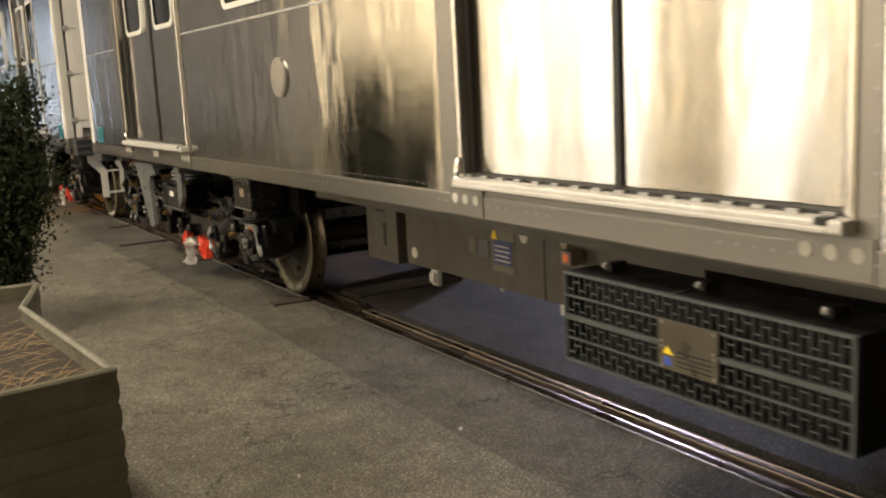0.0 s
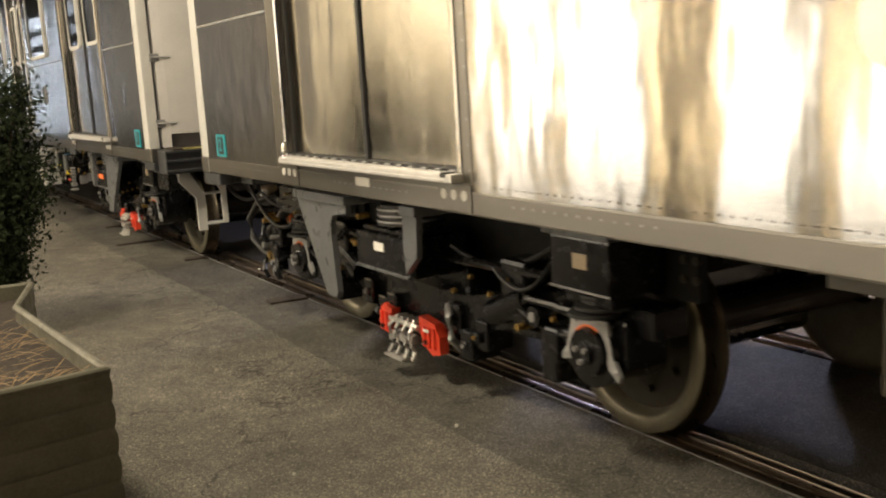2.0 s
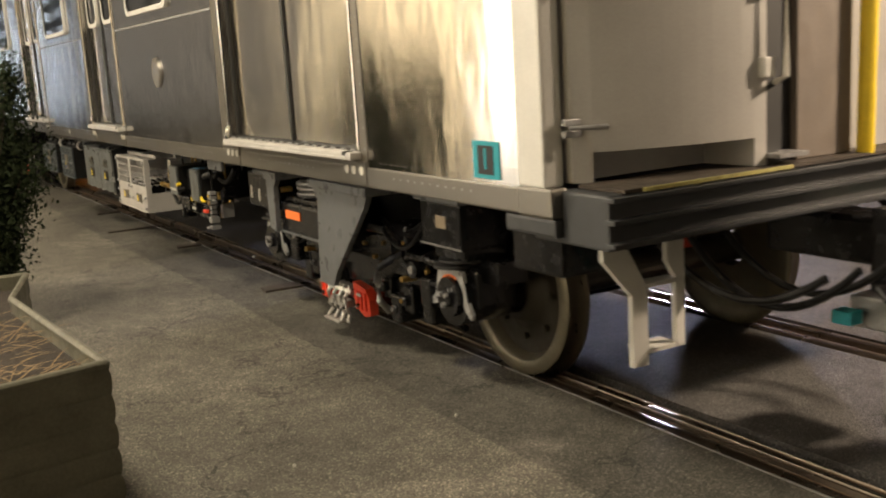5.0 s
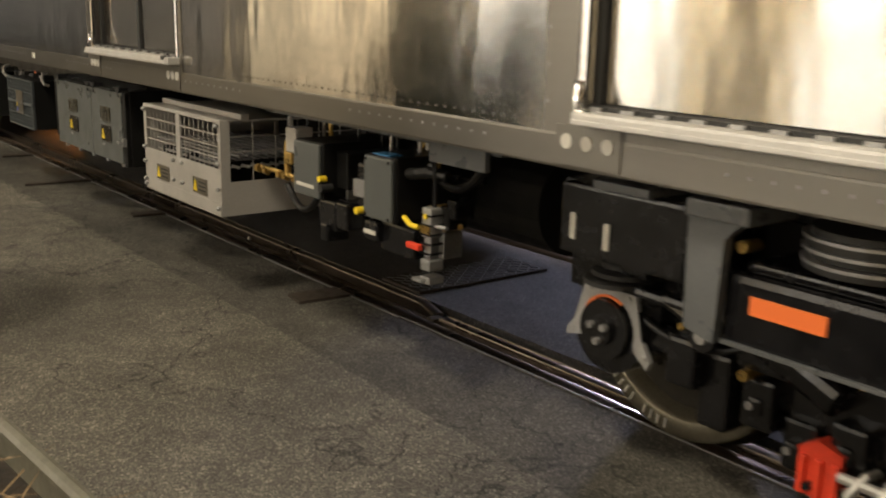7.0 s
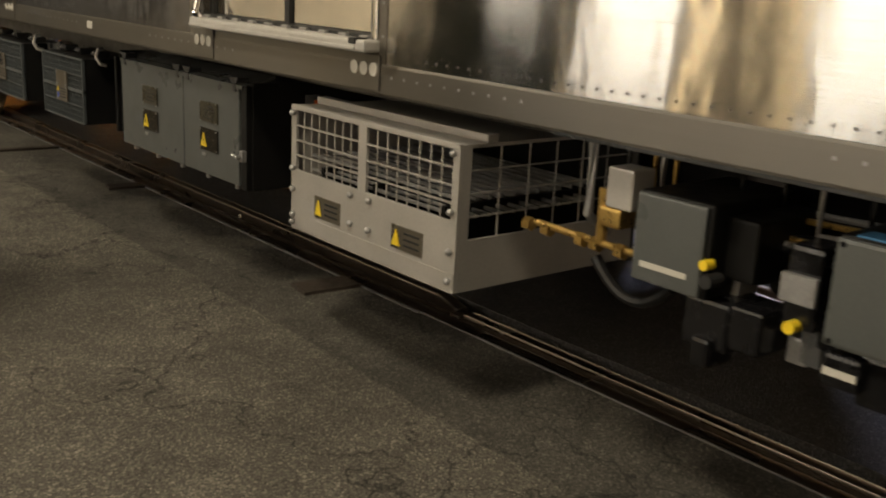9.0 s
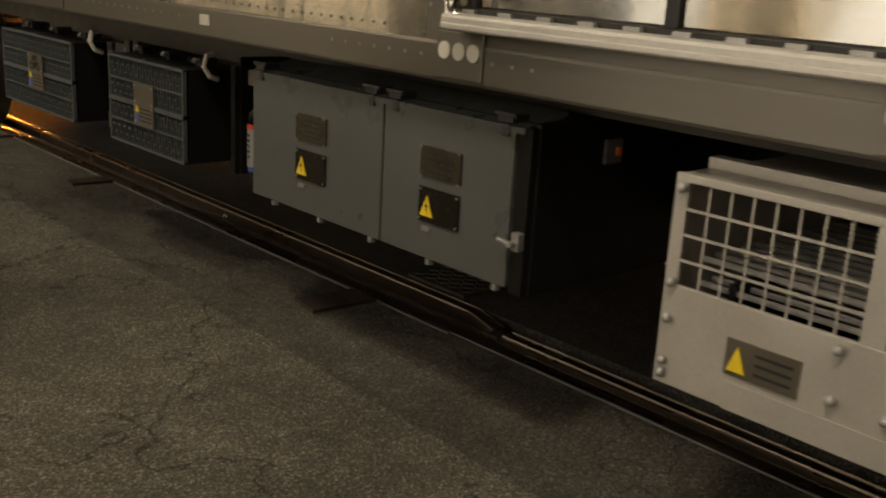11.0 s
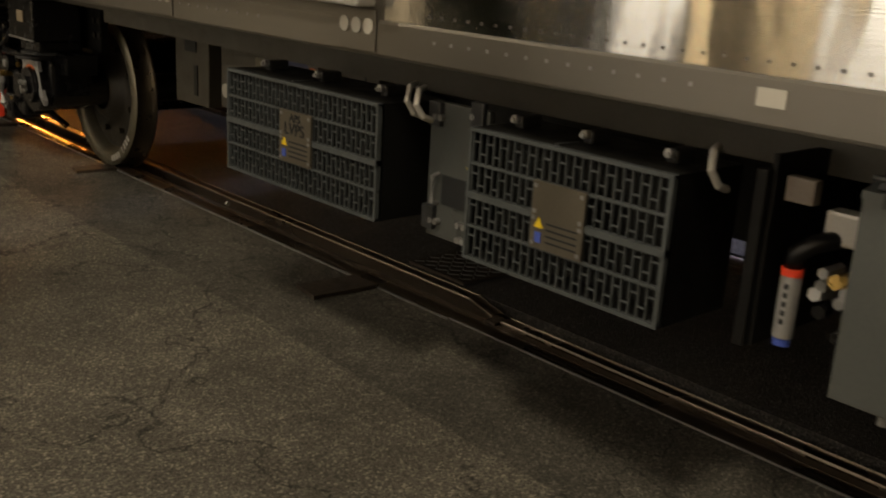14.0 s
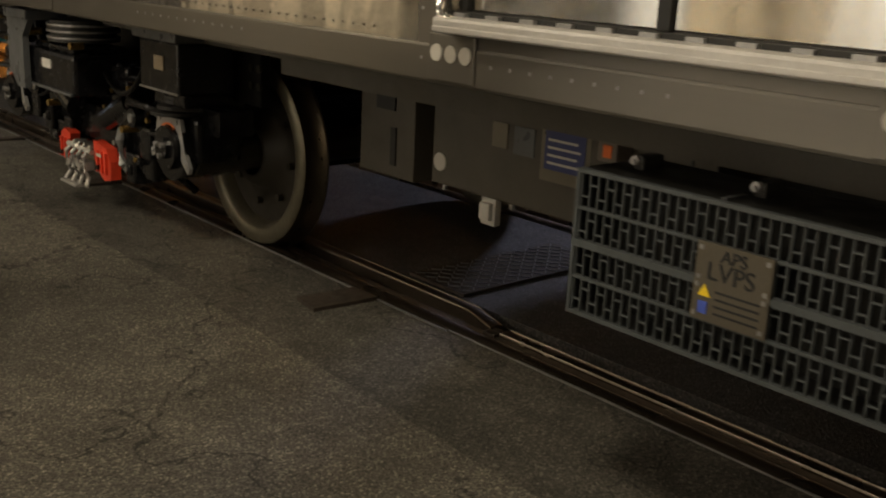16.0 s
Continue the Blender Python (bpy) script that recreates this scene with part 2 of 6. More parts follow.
def prism(bm, pts, axis, a, b):
    """A polygon in the plane across the axis, drawn out from a to b. pts: the two other coordinates in order."""
    def at(p, h):
        return ((h, p[0], p[1]), (p[0], h, p[1]), (p[0], p[1], h))["xyz".index(axis)]
    lo = [bm.verts.new(at(p, a)) for p in pts]
    hi = [bm.verts.new(at(p, b)) for p in pts]
    n = len(pts)
    bm.faces.new(lo)
    bm.faces.new(hi[::-1])
    for i in range(n):
        bm.faces.new((lo[i], hi[i], hi[(i + 1) % n], lo[(i + 1) % n]))
    bmesh.ops.recalc_face_normals(bm, faces=bm.faces[:])
    return bm


def rod(bm, p, q, r, seg=10):
    p, q = Vector(p), Vector(q)
    d = q - p
    m = Matrix.Translation((p + q) / 2) @ d.to_track_quat("Z", "Y").to_matrix().to_4x4()
    bmesh.ops.create_cone(bm, cap_ends=True, segments=seg, radius1=r, radius2=r, depth=d.length, matrix=m)
    return bm


def tube(bm, pts, r, seg=8):
    """A bent pipe through the points."""
    pts = [Vector(p) for p in pts]
    rings = []
    for i, p in enumerate(pts):
        d = (pts[min(i + 1, len(pts) - 1)] - pts[max(i - 1, 0)]).normalized()
        q = d.to_track_quat("Z", "Y")
        rings.append([bm.verts.new(p + q @ Vector((r * math.cos(2 * math.pi * k / seg), r * math.sin(2 * math.pi * k / seg), 0))) for k in range(seg)])
    for a, b in zip(rings, rings[1:]):
        for k in range(seg):
            bm.faces.new((a[k], a[(k + 1) % seg], b[(k + 1) % seg], b[k]))
    bm.faces.new(rings[0][::-1])
    bm.faces.new(rings[-1])
    return bm


def arc(p, q, sag, n=10):
    """Points of a hose from p to q that hangs by sag."""
    p, q = Vector(p), Vector(q)
    return [p.lerp(q, i / n) + Vector((0, 0, -sag * 4 * (i / n) * (1 - i / n))) for i in range(n + 1)]


def lathe(bm, profile, seg=40):
    """Profile of (x, radius) turned round the x axis."""
    rings = [[bm.verts.new((x, r * math.cos(2 * math.pi * k / seg), r * math.sin(2 * math.pi * k / seg))) for k in range(seg)] for x, r in profile]
    for a, b in zip(rings, rings[1:]):
        for k in range(seg):
            bm.faces.new((a[k], b[k], b[(k + 1) % seg], a[(k + 1) % seg]))
    bmesh.ops.recalc_face_normals(bm, faces=bm.faces[:])
    return bm


def digits(name, text, size, material, parent, m, bold=0.0):
    cu = bpy.data.curves.new(name, "FONT")
    cu.body, cu.size, cu.align_x, cu.align_y, cu.extrude = text, size, "CENTER", "CENTER", 0.001
    cu.offset = bold
    tmp = bpy.data.objects.new("tmp", cu)
    scene.collection.objects.link(tmp)
    dg = bpy.context.evaluated_depsgraph_get()
    me = bpy.data.meshes.new_from_object(tmp.evaluated_get(dg))
    bpy.data.objects.remove(tmp)
    me.materials.clear()
    me.materials.append(material)
    ob = new(name, me)
    ob.parent = parent
    ob.matrix_basis = m
    return ob


FACE = Matrix(((0, 0, -1, 0), (-1, 0, 0, 0), (0, 1, 0, 0), (0, 0, 0, 1)))   # lettering on a face that looks to -x


def on_face(x, y, z):
    return Matrix.Translation((x, y, z)) @ FACE


# ---- ground and track ----
def ground():
    bm = bmesh.new()
    rng = random.Random(12)
    line = [(-0.575 + 0.016 * math.sin(0.9 * 0.06 * k) + rng.uniform(-0.007, 0.007), -4 + 0.06 * k) for k in range(400)]
    prism(bm, [(-300, -300), (line[0][0], -300)] + line + [(line[-1][0], 300), (-300, 300)], "z", -0.5, 0.0)
    structure("ground", bm, ASPHALT, "worn cracked grey-brown asphalt yard lit by warm lamps", "ground")
    bm = bmesh.new()
    box(bm, -0.70, -0.012, -300, 300, -0.5, -0.004)
    structure("pavement_strip", bm, STRIP, "darker newer asphalt strip along the rail", "pavement")
    bm = bmesh.new()
    box(bm, 0.25, 1.33, -300, 300, -0.5, -0.006)
    structure("trackbed", bm, BED, "dark asphalt bed between the two rails", "ground")
    for x0, x1 in ((-0.012, 0.25), (1.33, 1.59)):
        structure("rail_trench", boxes((x0, x1, -300, 300, -0.5, -0.045)), TIE, "dark trench in which a rail lies", "trench")
    bm = bmesh.new()
    box(bm, 1.59, 300, -300, 300, -0.5, -0.004)
    structure("ground_far", bm, BED, "dark asphalt beyond the track under a cool lamp", "ground")


def crowned_bar(path, w, z0, z1):
    """Steel bar along a path of (x, y), with a rounded top."""
    bm = bmesh.new()
    crown = [(w / 2 * u / 5, z1 - 0.008 * (u / 5) ** 2) for u in range(-5, 6)]
    foot = [(w / 2, z1 - 0.008), (w / 2, z0), (-w / 2, z0), (-w / 2, z1 - 0.008)]
    for prof in (crown, foot[:2], foot[2:]):
        rows = [[bm.verts.new((x + dx, y, z)) for dx, z in prof] for x, y in path]
        for p, q in zip(rows, rows[1:]):
            for k in range(len(prof) - 1):
                bm.faces.new((p[k], p[k + 1], q[k + 1], q[k]))
    for x, y in (path[0], path[-1]):
        bm.faces.new([bm.verts.new((x + dx, y, z)) for dx, z in crown + foot[1:3]])
    bmesh.ops.recalc_face_normals(bm, faces=bm.faces[:])
    return bm


def rail(x, name, label):
    r = thing(name, label, "rail", "running rails of the track")
    part("rail_head", crowned_bar([(x, -60), (x, 90)], 0.060, -0.040, 0.0), RAIL_TOP, r, "worn rounded steel head", True)
    part("rail_web", boxes((x - 0.010, x + 0.010, -60, 90, -0.075, -0.038), (x - 0.05, x + 0.05, -60, 90, -0.078, -0.066)), RAIL, r)
    return r


def track():
    rail(0.036, "rail", "steel running rail sunk in the asphalt beside the strip")
    rail(1.40, "rail", "far steel running rail sunk in the asphalt")
    g = thing("guard_rail", "brown steel guard rail with a flared end", "rail")
    part("guard_bar", crowned_bar([(0.205, 90), (0.205, 4.13), (0.145, 3.95)], 0.062, -0.05, 0.004), RAIL_TOP, g, "flared guard bar", True)
    part("guard_bar", crowned_bar([(0.139, 3.90), (0.139, -60)], 0.058, -0.05, 0.0), RAIL_TOP, g, "straight guard bar", True)
    part("guard_bar", crowned_bar([(1.53, 90), (1.53, -60)], 0.055, -0.05, 0.0), RAIL_TOP, g, "guard bar of the far rail", True)
    for dx in (-0.026, 0.027):
        part("worn_edge", crowned_bar([(0.205 + dx, 90), (0.205 + dx, 4.13), (0.145 + dx, 3.95)], 0.005, -0.02, 0.0045 - 0.003), RAIL_EDGE, g, "bright worn edge")
        part("worn_edge", crowned_bar([(0.139 + dx, 3.90), (0.139 + dx, -60)], 0.005, -0.02, -0.0012), RAIL_EDGE, g, "bright worn edge")
    part("packed_dirt", boxes((0.066, 0.110, -60, 3.93, -0.05, -0.014), (0.066, 0.115, 3.93, 90, -0.05, -0.018)), DIRT, g, "brown packed dirt between the bars")
    part("joint_block", boxes((0.085, 0.150, 3.90, 3.955, -0.05, -0.004), bevel=0.004), TIE, g)
    e = thing("edge_angle", "worn steel angle that edges the asphalt along the rail", "trim", kind="structure")
    part("angle_bar", boxes((-0.016, -0.010, -60, 4.02, -0.06, 0.001), (-0.030, -0.022, 4.02, 90, -0.06, 0.001)), ALU, e)
    for y0, y1, x0 in ((4.42, 4.565, -0.295), (6.65, 6.76, -0.235), (8.10, 8.17, -0.50), (9.6, 9.7, -0.28), (2.0, 2.02, -0.03)):
        bm = bmesh.new()
        prism(bm, [(x0, y0 + 0.004), (-0.028, y0 - 0.015), (-0.028, y1 - 0.02), (x0 + 0.02, y1)], "z", -0.05, 0.010)
        ob = new("tie_plate", mesh_of("tie_plate", bm, TIE))
        tagged(ob, "brown rusted tie end flush in the asphalt by the rail", "tie plate", "tie ends along the rail")
    tp = thing("tread_plate", "dark steel tread plate lying between the rails", "plate")
    part("sheet", boxes((0.27, 1.1, 4.26, 4.58, -0.006, 0.006)), TIE, tp)
    bm = bmesh.new()
    for i in range(20):
        for j in range(9):
            x, y = 0.30 + i * 0.04, 4.28 + j * 0.034
            s = 0.012 if (i + j) % 2 else -0.012
            prism(bm, [(x - 0.012, y - s - 0.003), (x + 0.012, y + s - 0.003), (x + 0.012, y + s + 0.003), (x - 0.012, y - s + 0.003)], "z", 0.006, 0.010)
    part("lug_pattern", bm, BRACKET, tp)


# ---- the car ----
SIDE = -0.615
MID = 0.72
FAR = 2.055
Z_SKIRT, Z_PANEL, Z_TOP = 0.930, 1.005, 3.15


def window(parent, y0, y1, z0, z1, x):
    """Pane with a bright frame."""
    n = 6
    def ring(g):
        out = []
        r = 0.07
        for cy, cz, a0 in ((y1 + g - r, z1 + g - r, 0), (y0 - g + r, z1 + g - r, 90), (y0 - g + r, z0 - g + r, 180), (y1 + g - r, z0 - g + r, 270)):
            for k in range(n + 1):
                a = radians(a0 + 90 * k / n)
                out.append((cy + r * math.cos(a), cz + r * math.sin(a)))
        return out
    p = part("window_pane", prism(bmesh.new(), ring(0), "x", x - 0.004, x + 0.006), GLASS, parent, "dark window glass")
    bm = bmesh.new()
    inner, outer = ring(-0.002), ring(0.030)
    for h0, h1 in ((x - 0.016, x + 0.004),):
        a = [bm.verts.new((h0, *q)) for q in inner]
        b = [bm.verts.new((h0, *q)) for q in outer]
        c = [bm.verts.new((h1, *q)) for q in outer]
        k = len(a)
        for i in range(k):
            j = (i + 1) % k
            bm.faces.new((a[i], a[j], b[j], b[i]))
            bm.faces.new((b[i], b[j], c[j], c[i]))
    part("window_frame", bm, WHITE, parent, "bright window frame")


def dot_plate(car, y, span):
    """Riveted plate with three round markers; span: how far it reaches either way."""
    part("dot_plate", boxes((SIDE - 0.0105, SIDE - 0.004, y - span, y + span, 0.940, 1.046), bevel=0.002), SKIRT, car)
    for k in (-1, 0, 1):
        bm = bmesh.new()
        rod(bm, (SIDE - 0.0135, y + k * span * 0.63, 1.003), (SIDE - 0.010, y + k * span * 0.63, 1.003), 0.020, 18)
        part("marker_dot", bm, PALE, car, "round pale marker")


def surround(d):
    """Width of the steel surround below and above the opening along the car."""
    return 0.05 * (d[1] - d[0]), 0.085 * (d[1] - d[0])


def doorway(car, y0, y1):
    """Double sliding door with surround, posts, sill and leaves."""
    ym = (y0 + y1) / 2
    wr, wl = surround((y0, y1))
    for a, b, edge in ((y0 - wr, y0 - 0.02, y0 - wr + 0.014), (y1 + 0.02, y1 + wl, y1 + wl - 0.014)):
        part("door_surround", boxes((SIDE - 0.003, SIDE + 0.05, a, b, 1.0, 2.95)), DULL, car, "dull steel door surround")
        for q in range(8):
            zq = 1.10 + 0.095 * q
            part("post_screw", rod(bmesh.new(), (SIDE - 0.006, edge, zq), (SIDE - 0.002, edge, zq), 0.0045, 6), ALU, car)
    for a, b in ((y0 - 0.022, y0 + 0.014), (y1 - 0.014, y1 + 0.022)):
        part("door_post", boxes((SIDE - 0.012, SIDE + 0.06, a, b, 1.05, 2.95), bevel=0.012), POST, car, "polished rounded door post")
    part("door_apron", boxes((SIDE - 0.0015, SIDE + 0.05, y0 - wr, y1 + wl, 0.99, 1.062)), SKIRT, car)
    part("door_header", boxes((SIDE - 0.004, SIDE + 0.09, y0, y1, 2.82, 2.95)), POST, car)
    for a, b, s in ((y0 + 0.03, ym - 0.016, 1), (ym + 0.016, y1 - 0.03, -1)):
        leaf = part("door_leaf", boxes((SIDE + 0.045, SIDE + 0.08, a, b, 1.100, 2.82), bevel=0.004), DOOR_STEEL, car, "brushed steel door leaf")
        window(leaf, a + 0.22 * (b - a), b - 0.22 * (b - a), 1.95, 2.62, SIDE + 0.042)
    for a, b in ((ym - 0.015, ym + 0.015), (y0 + 0.012, y0 + 0.029), (y1 - 0.029, y1 - 0.012)):
        part("door_seal", boxes((SIDE + 0.034, SIDE + 0.085, a, b, 1.10, 2.82)), RUBBER, car, "black rubber seal")
    sill = part("door_sill", boxes((SIDE - 0.060, SIDE + 0.07, y0 - 0.025, y1 - 0.015, 1.052, 1.088), bevel=0.008), SILL, car, "cast aluminium threshold")
    part("sill_lip", boxes((SIDE - 0.064, SIDE - 0.056, y0 + 0.02, y1 - 0.02, 1.056, 1.068), bevel=0.002), SILL, sill)
    part("sill_slot", boxes((SIDE - 0.0625, SIDE - 0.02, y0 + 0.015, y0 + 0.05, 1.074, 1.092)), RUBBER, sill, "dark drain slot")
    part("sill_corner", tube(bmesh.new(), [(SIDE - 0.016, y1 + 0.004, 1.16), (SIDE - 0.018, y1 + 0.002, 1.13), (SIDE - 0.026, y1 - 0.004, 1.11), (SIDE - 0.040, y1 - 0.022, 1.086), (SIDE - 0.045, y1 - 0.06, 1.080)], 0.012, 10), POST, sill, "rounded bright corner", True)
    bm = bmesh.new()
    n = int((y1 - y0) / 0.105)
    for i in range(n):
        y = y0 + 0.05 + i * (y1 - y0 - 0.1) / max(1, n - 1)
        box(bm, SIDE - 0.010, SIDE + 0.030, y - 0.020, y + 0.020, 1.086, 1.097)
    part("sill_grip", bm, ALU, car)
    # black strip draws in the shade of the gap between sill and leaves
    part("sill_shade_strip", boxes((SIDE + 0.004, SIDE + 0.09, y0, y1, 1.080, 1.099)), RUBBER, car)
    dot_plate(car, y0 + 0.04, 0.068 * (y1 - y0))
    dot_plate(car, y1 - 0.03, 0.068 * (y1 - y0))


def body(car, ya, yb, doors, windows):
    """Stainless shell from ya to yb; doors and windows along the near side."""
    cuts = [ya] + [v for d in doors for v in (d[0] - surround(d)[0], d[1] + surround(d)[1])] + [yb]
    for a, b in zip(cuts[0::2], cuts[1::2]):
        p = part("side_panel", boxes((SIDE, SIDE + 0.05, a, b, Z_PANEL, Z_TOP)), STEEL, car, "brushed stainless side sheet with wavy reflections")
        part("belt_rail", boxes((SIDE - 0.006, SIDE, a, b, 1.838, 1.850)), ALU, car)
        for w0, w1 in windows:
            if a < w0 and w1 < b:
                window(p, w0, w1, 1.95, 2.70, SIDE - 0.006)
    for d in doors:
        part("side_panel", boxes((SIDE, SIDE + 0.05, d[0] - surround(d)[0], d[1] + surround(d)[1], 2.95, Z_TOP)), STEEL, car)
        doorway(car, *d)
    bm = boxes((SIDE - 0.006, SIDE + 0.06, ya, yb, Z_SKIRT, 1.022), bevel=0.008)
    part("side_skirt", bm, SKIRT, car, "grey steel skirt rail with rivets")
    for name, dz, step, mat in (("panel_rivets", 1.044, 0.045, DULL), ("skirt_rivets", 0.986, 0.06, ALU)):
        bm = bmesh.new()
        for k in range(int((yb - ya - 0.5) / step)):
            y = ya + 0.3 + k * step
            if name == "panel_rivets" and not any(d[0] - 0.2 < y < d[1] + 0.25 for d in doors):
                box(bm, SIDE - 0.0018, SIDE + 0.002, y - 0.0032, y + 0.0032, dz - 0.0032, dz + 0.0032)
            if name == "skirt_rivets" and int(y * 1.3) % 2:
                box(bm, SIDE - 0.0078, SIDE, y - 0.0038, y + 0.0038, dz - 0.0038, dz + 0.0038)
        part(name, bm, mat, car)
    part("far_side", boxes((FAR - 0.05, FAR, ya, yb, Z_SKIRT, Z_TOP)), STEEL, car)
    bm = bmesh.new()
    pts = [(SIDE, Z_TOP), (SIDE + 0.12, Z_TOP + 0.28), (SIDE + 0.5, Z_TOP + 0.42), (MID, Z_TOP + 0.47), (FAR - 0.5, Z_TOP + 0.42), (FAR - 0.12, Z_TOP + 0.28), (FAR, Z_TOP)]
    prism(bm, pts, "y", ya, yb)
    part("roof", bm, SKIRT, car)
    part("underframe", boxes((SIDE + 0.06, FAR - 0.05, ya, yb, 0.955, 1.02)), BROWNBOX, car, "dark underframe")
    for x0 in (-0.30, 1.60):
        part("floor_beam", boxes((x0, x0 + 0.06, ya, yb, 0.86, 0.957)), BROWNBOX, car)
    for y in (ya + 0.01, yb - 0.06):
        part("end_wall", boxes((SIDE + 0.05, FAR - 0.05, y, y + 0.05, 1.02, Z_TOP)), GREY_END, car, "grey painted end wall")


RADIUS = 0.40


def wheelset(car, y):
    """Axle with two flanged wheels, which turns as the car rolls."""
    ws = part("wheelset", rod(bmesh.new(), (-0.30, 0, 0), (1.75, 0, 0), 0.075, 20), WEB, car, "axle with two flanged steel wheels")
    ws.location = (0, y, RADIUS - 0.003)
    for x, s in ((0.045, 1), (1.40, -1)):
        prof = [(-0.004, 0.306), (-0.044, 0.318), (-0.062, 0.330), (-0.066, 0.338), (-0.066, 0.388), (-0.058, RADIUS - 0.004)]
        part("wheel_rim", lathe(bmesh.new(), [(x + s * a, r) for a, r in prof], 56), WHEEL, ws, "dull olive steel rim", True)
        prof = [(-0.075, 0.10), (-0.075, 0.13), (-0.020, 0.16), (-0.004, 0.22), (-0.004, 0.306)]
        part("wheel_web", lathe(bmesh.new(), [(x + s * a, r) for a, r in prof], 56), WEB, ws, "dark dished wheel web", True)
        prof = [(-0.058, RADIUS - 0.004), (0.016, RADIUS), (0.026, RADIUS + 0.019), (0.033, RADIUS + 0.022)]
        part("wheel_tread", lathe(bmesh.new(), [(x + s * a, r) for a, r in prof], 56), TREAD, ws, "dark worn tread and flange", True)
        prof = [(0.033, RADIUS + 0.022), (0.038, RADIUS + 0.022), (0.044, RADIUS - 0.01), (0.040, 0.33), (0.022, 0.30), (0.022, 0.10)]
        part("wheel_flange", lathe(bmesh.new(), [(x + s * a, r) for a, r in prof], 56), WHEEL, ws, "worn bright flange edge", True)
        bm = bmesh.new()
        for k in range(8):
            a = k * math.pi / 4
            rod(bm, (x + s * -0.030, 0.225 * math.cos(a), 0.225 * math.sin(a)), (x + s * 0.0, 0.225 * math.cos(a), 0.225 * math.sin(a)), 0.016, 8)
        part("bolt_ring", bm, WEB, ws)
        bm = bmesh.new()
        for k in range(9):
            a = 4.2 + k * 0.085
            if k == 4:
                continue
            c, q = math.cos(a), math.sin(a)
            rod(bm, (x + s * -0.068, 0.345 * c, 0.345 * q), (x + s * -0.068, 0.376 * c, 0.376 * q), 0.006, 6)
        part("rim_mark", bm, PALE, ws, "chalked marks on the rim")
    return ws


def journal(parent, y):
    """Axle box with its cap, in front of the wheel."""
    z = 0.43
    bm = bmesh.new()
    rod(bm, (-0.36, y, z), (-0.10, y, z), 0.135, 24)
    box(bm, -0.32, -0.12, y - 0.16, y + 0.16, z - 0.05, z + 0.13, 0.02)
    j = part("axle_box", bm, IRON, parent, "black cast axle box")
    bm = bmesh.new()
    rod(bm, (-0.385, y, z), (-0.35, y, z), 0.090, 24)
    rod(bm, (-0.40, y, z), (-0.38, y, z), 0.045, 16)
    part("axle_cap", bm, IRON, j)
    bm = bmesh.new()
    for k in range(3):
        a = 0.5 + k * 2.09
        rod(bm, (-0.415, y + 0.03 * math.cos(a), z + 0.03 * math.sin(a)), (-0.385, y + 0.03 * math.cos(a), z + 0.03 * math.sin(a)), 0.011, 8)
    part("cap_bolt", bm, ALU, j)
    n = 14
    def ring(r0, r1, a0, a1):
        out = [(y + r0 * math.cos(radians(a0 + (a1 - a0) * i / n)), z + r0 * math.sin(radians(a0 + (a1 - a0) * i / n))) for i in range(n + 1)]
        return out + [(y + r1 * math.cos(radians(a0 + (a1 - a0) * i / n)), z + r1 * math.sin(radians(a0 + (a1 - a0) * i / n))) for i in range(n, -1, -1)]
    bm = bmesh.new()
    prism(bm, [(y - 0.098, z + 0.125), (y + 0.098, z + 0.125), (y + 0.135, z + 0.00), (y + 0.165, z - 0.035), (y + 0.165, z - 0.06), (y + 0.105, z - 0.045)] + [(y + 0.102 * math.cos(radians(-15 + 210 * i / n)), z + 0.102 * math.sin(radians(-15 + 210 * i / n))) for i in range(n + 1)] + [(y - 0.105, z - 0.045), (y - 0.155, z - 0.085), (y - 0.165, z - 0.06), (y - 0.128, z + 0.00)], "x", -0.362, -0.345)
    for c, q in ((-0.075, 0.11), (0.075, 0.11), (-0.145, -0.05), (0.145, -0.03)):
        rod(bm, (-0.37, y + c, z + q), (-0.36, y + c, z + q), 0.009, 6)
    part("axle_clamp", bm, CLAMP, j, "galvanised clamp round the axle cap")
    bm = bmesh.new()
    prism(bm, ring(0.102, 0.094, 20, 120), "x", -0.366, -0.35)
    part("orange_seal", bm, ORANGE, j, "orange seal")
    bm = bmesh.new()
    for k in range(3):
        rod(bm, (-0.33 + 0.03 * k, y, z + 0.135 + 0.022 * k), (-0.33 + 0.03 * k, y, z + 0.148 + 0.022 * k), 0.10, 20)
    part("rubber_spring", bm, RUBBER, j)
    return j


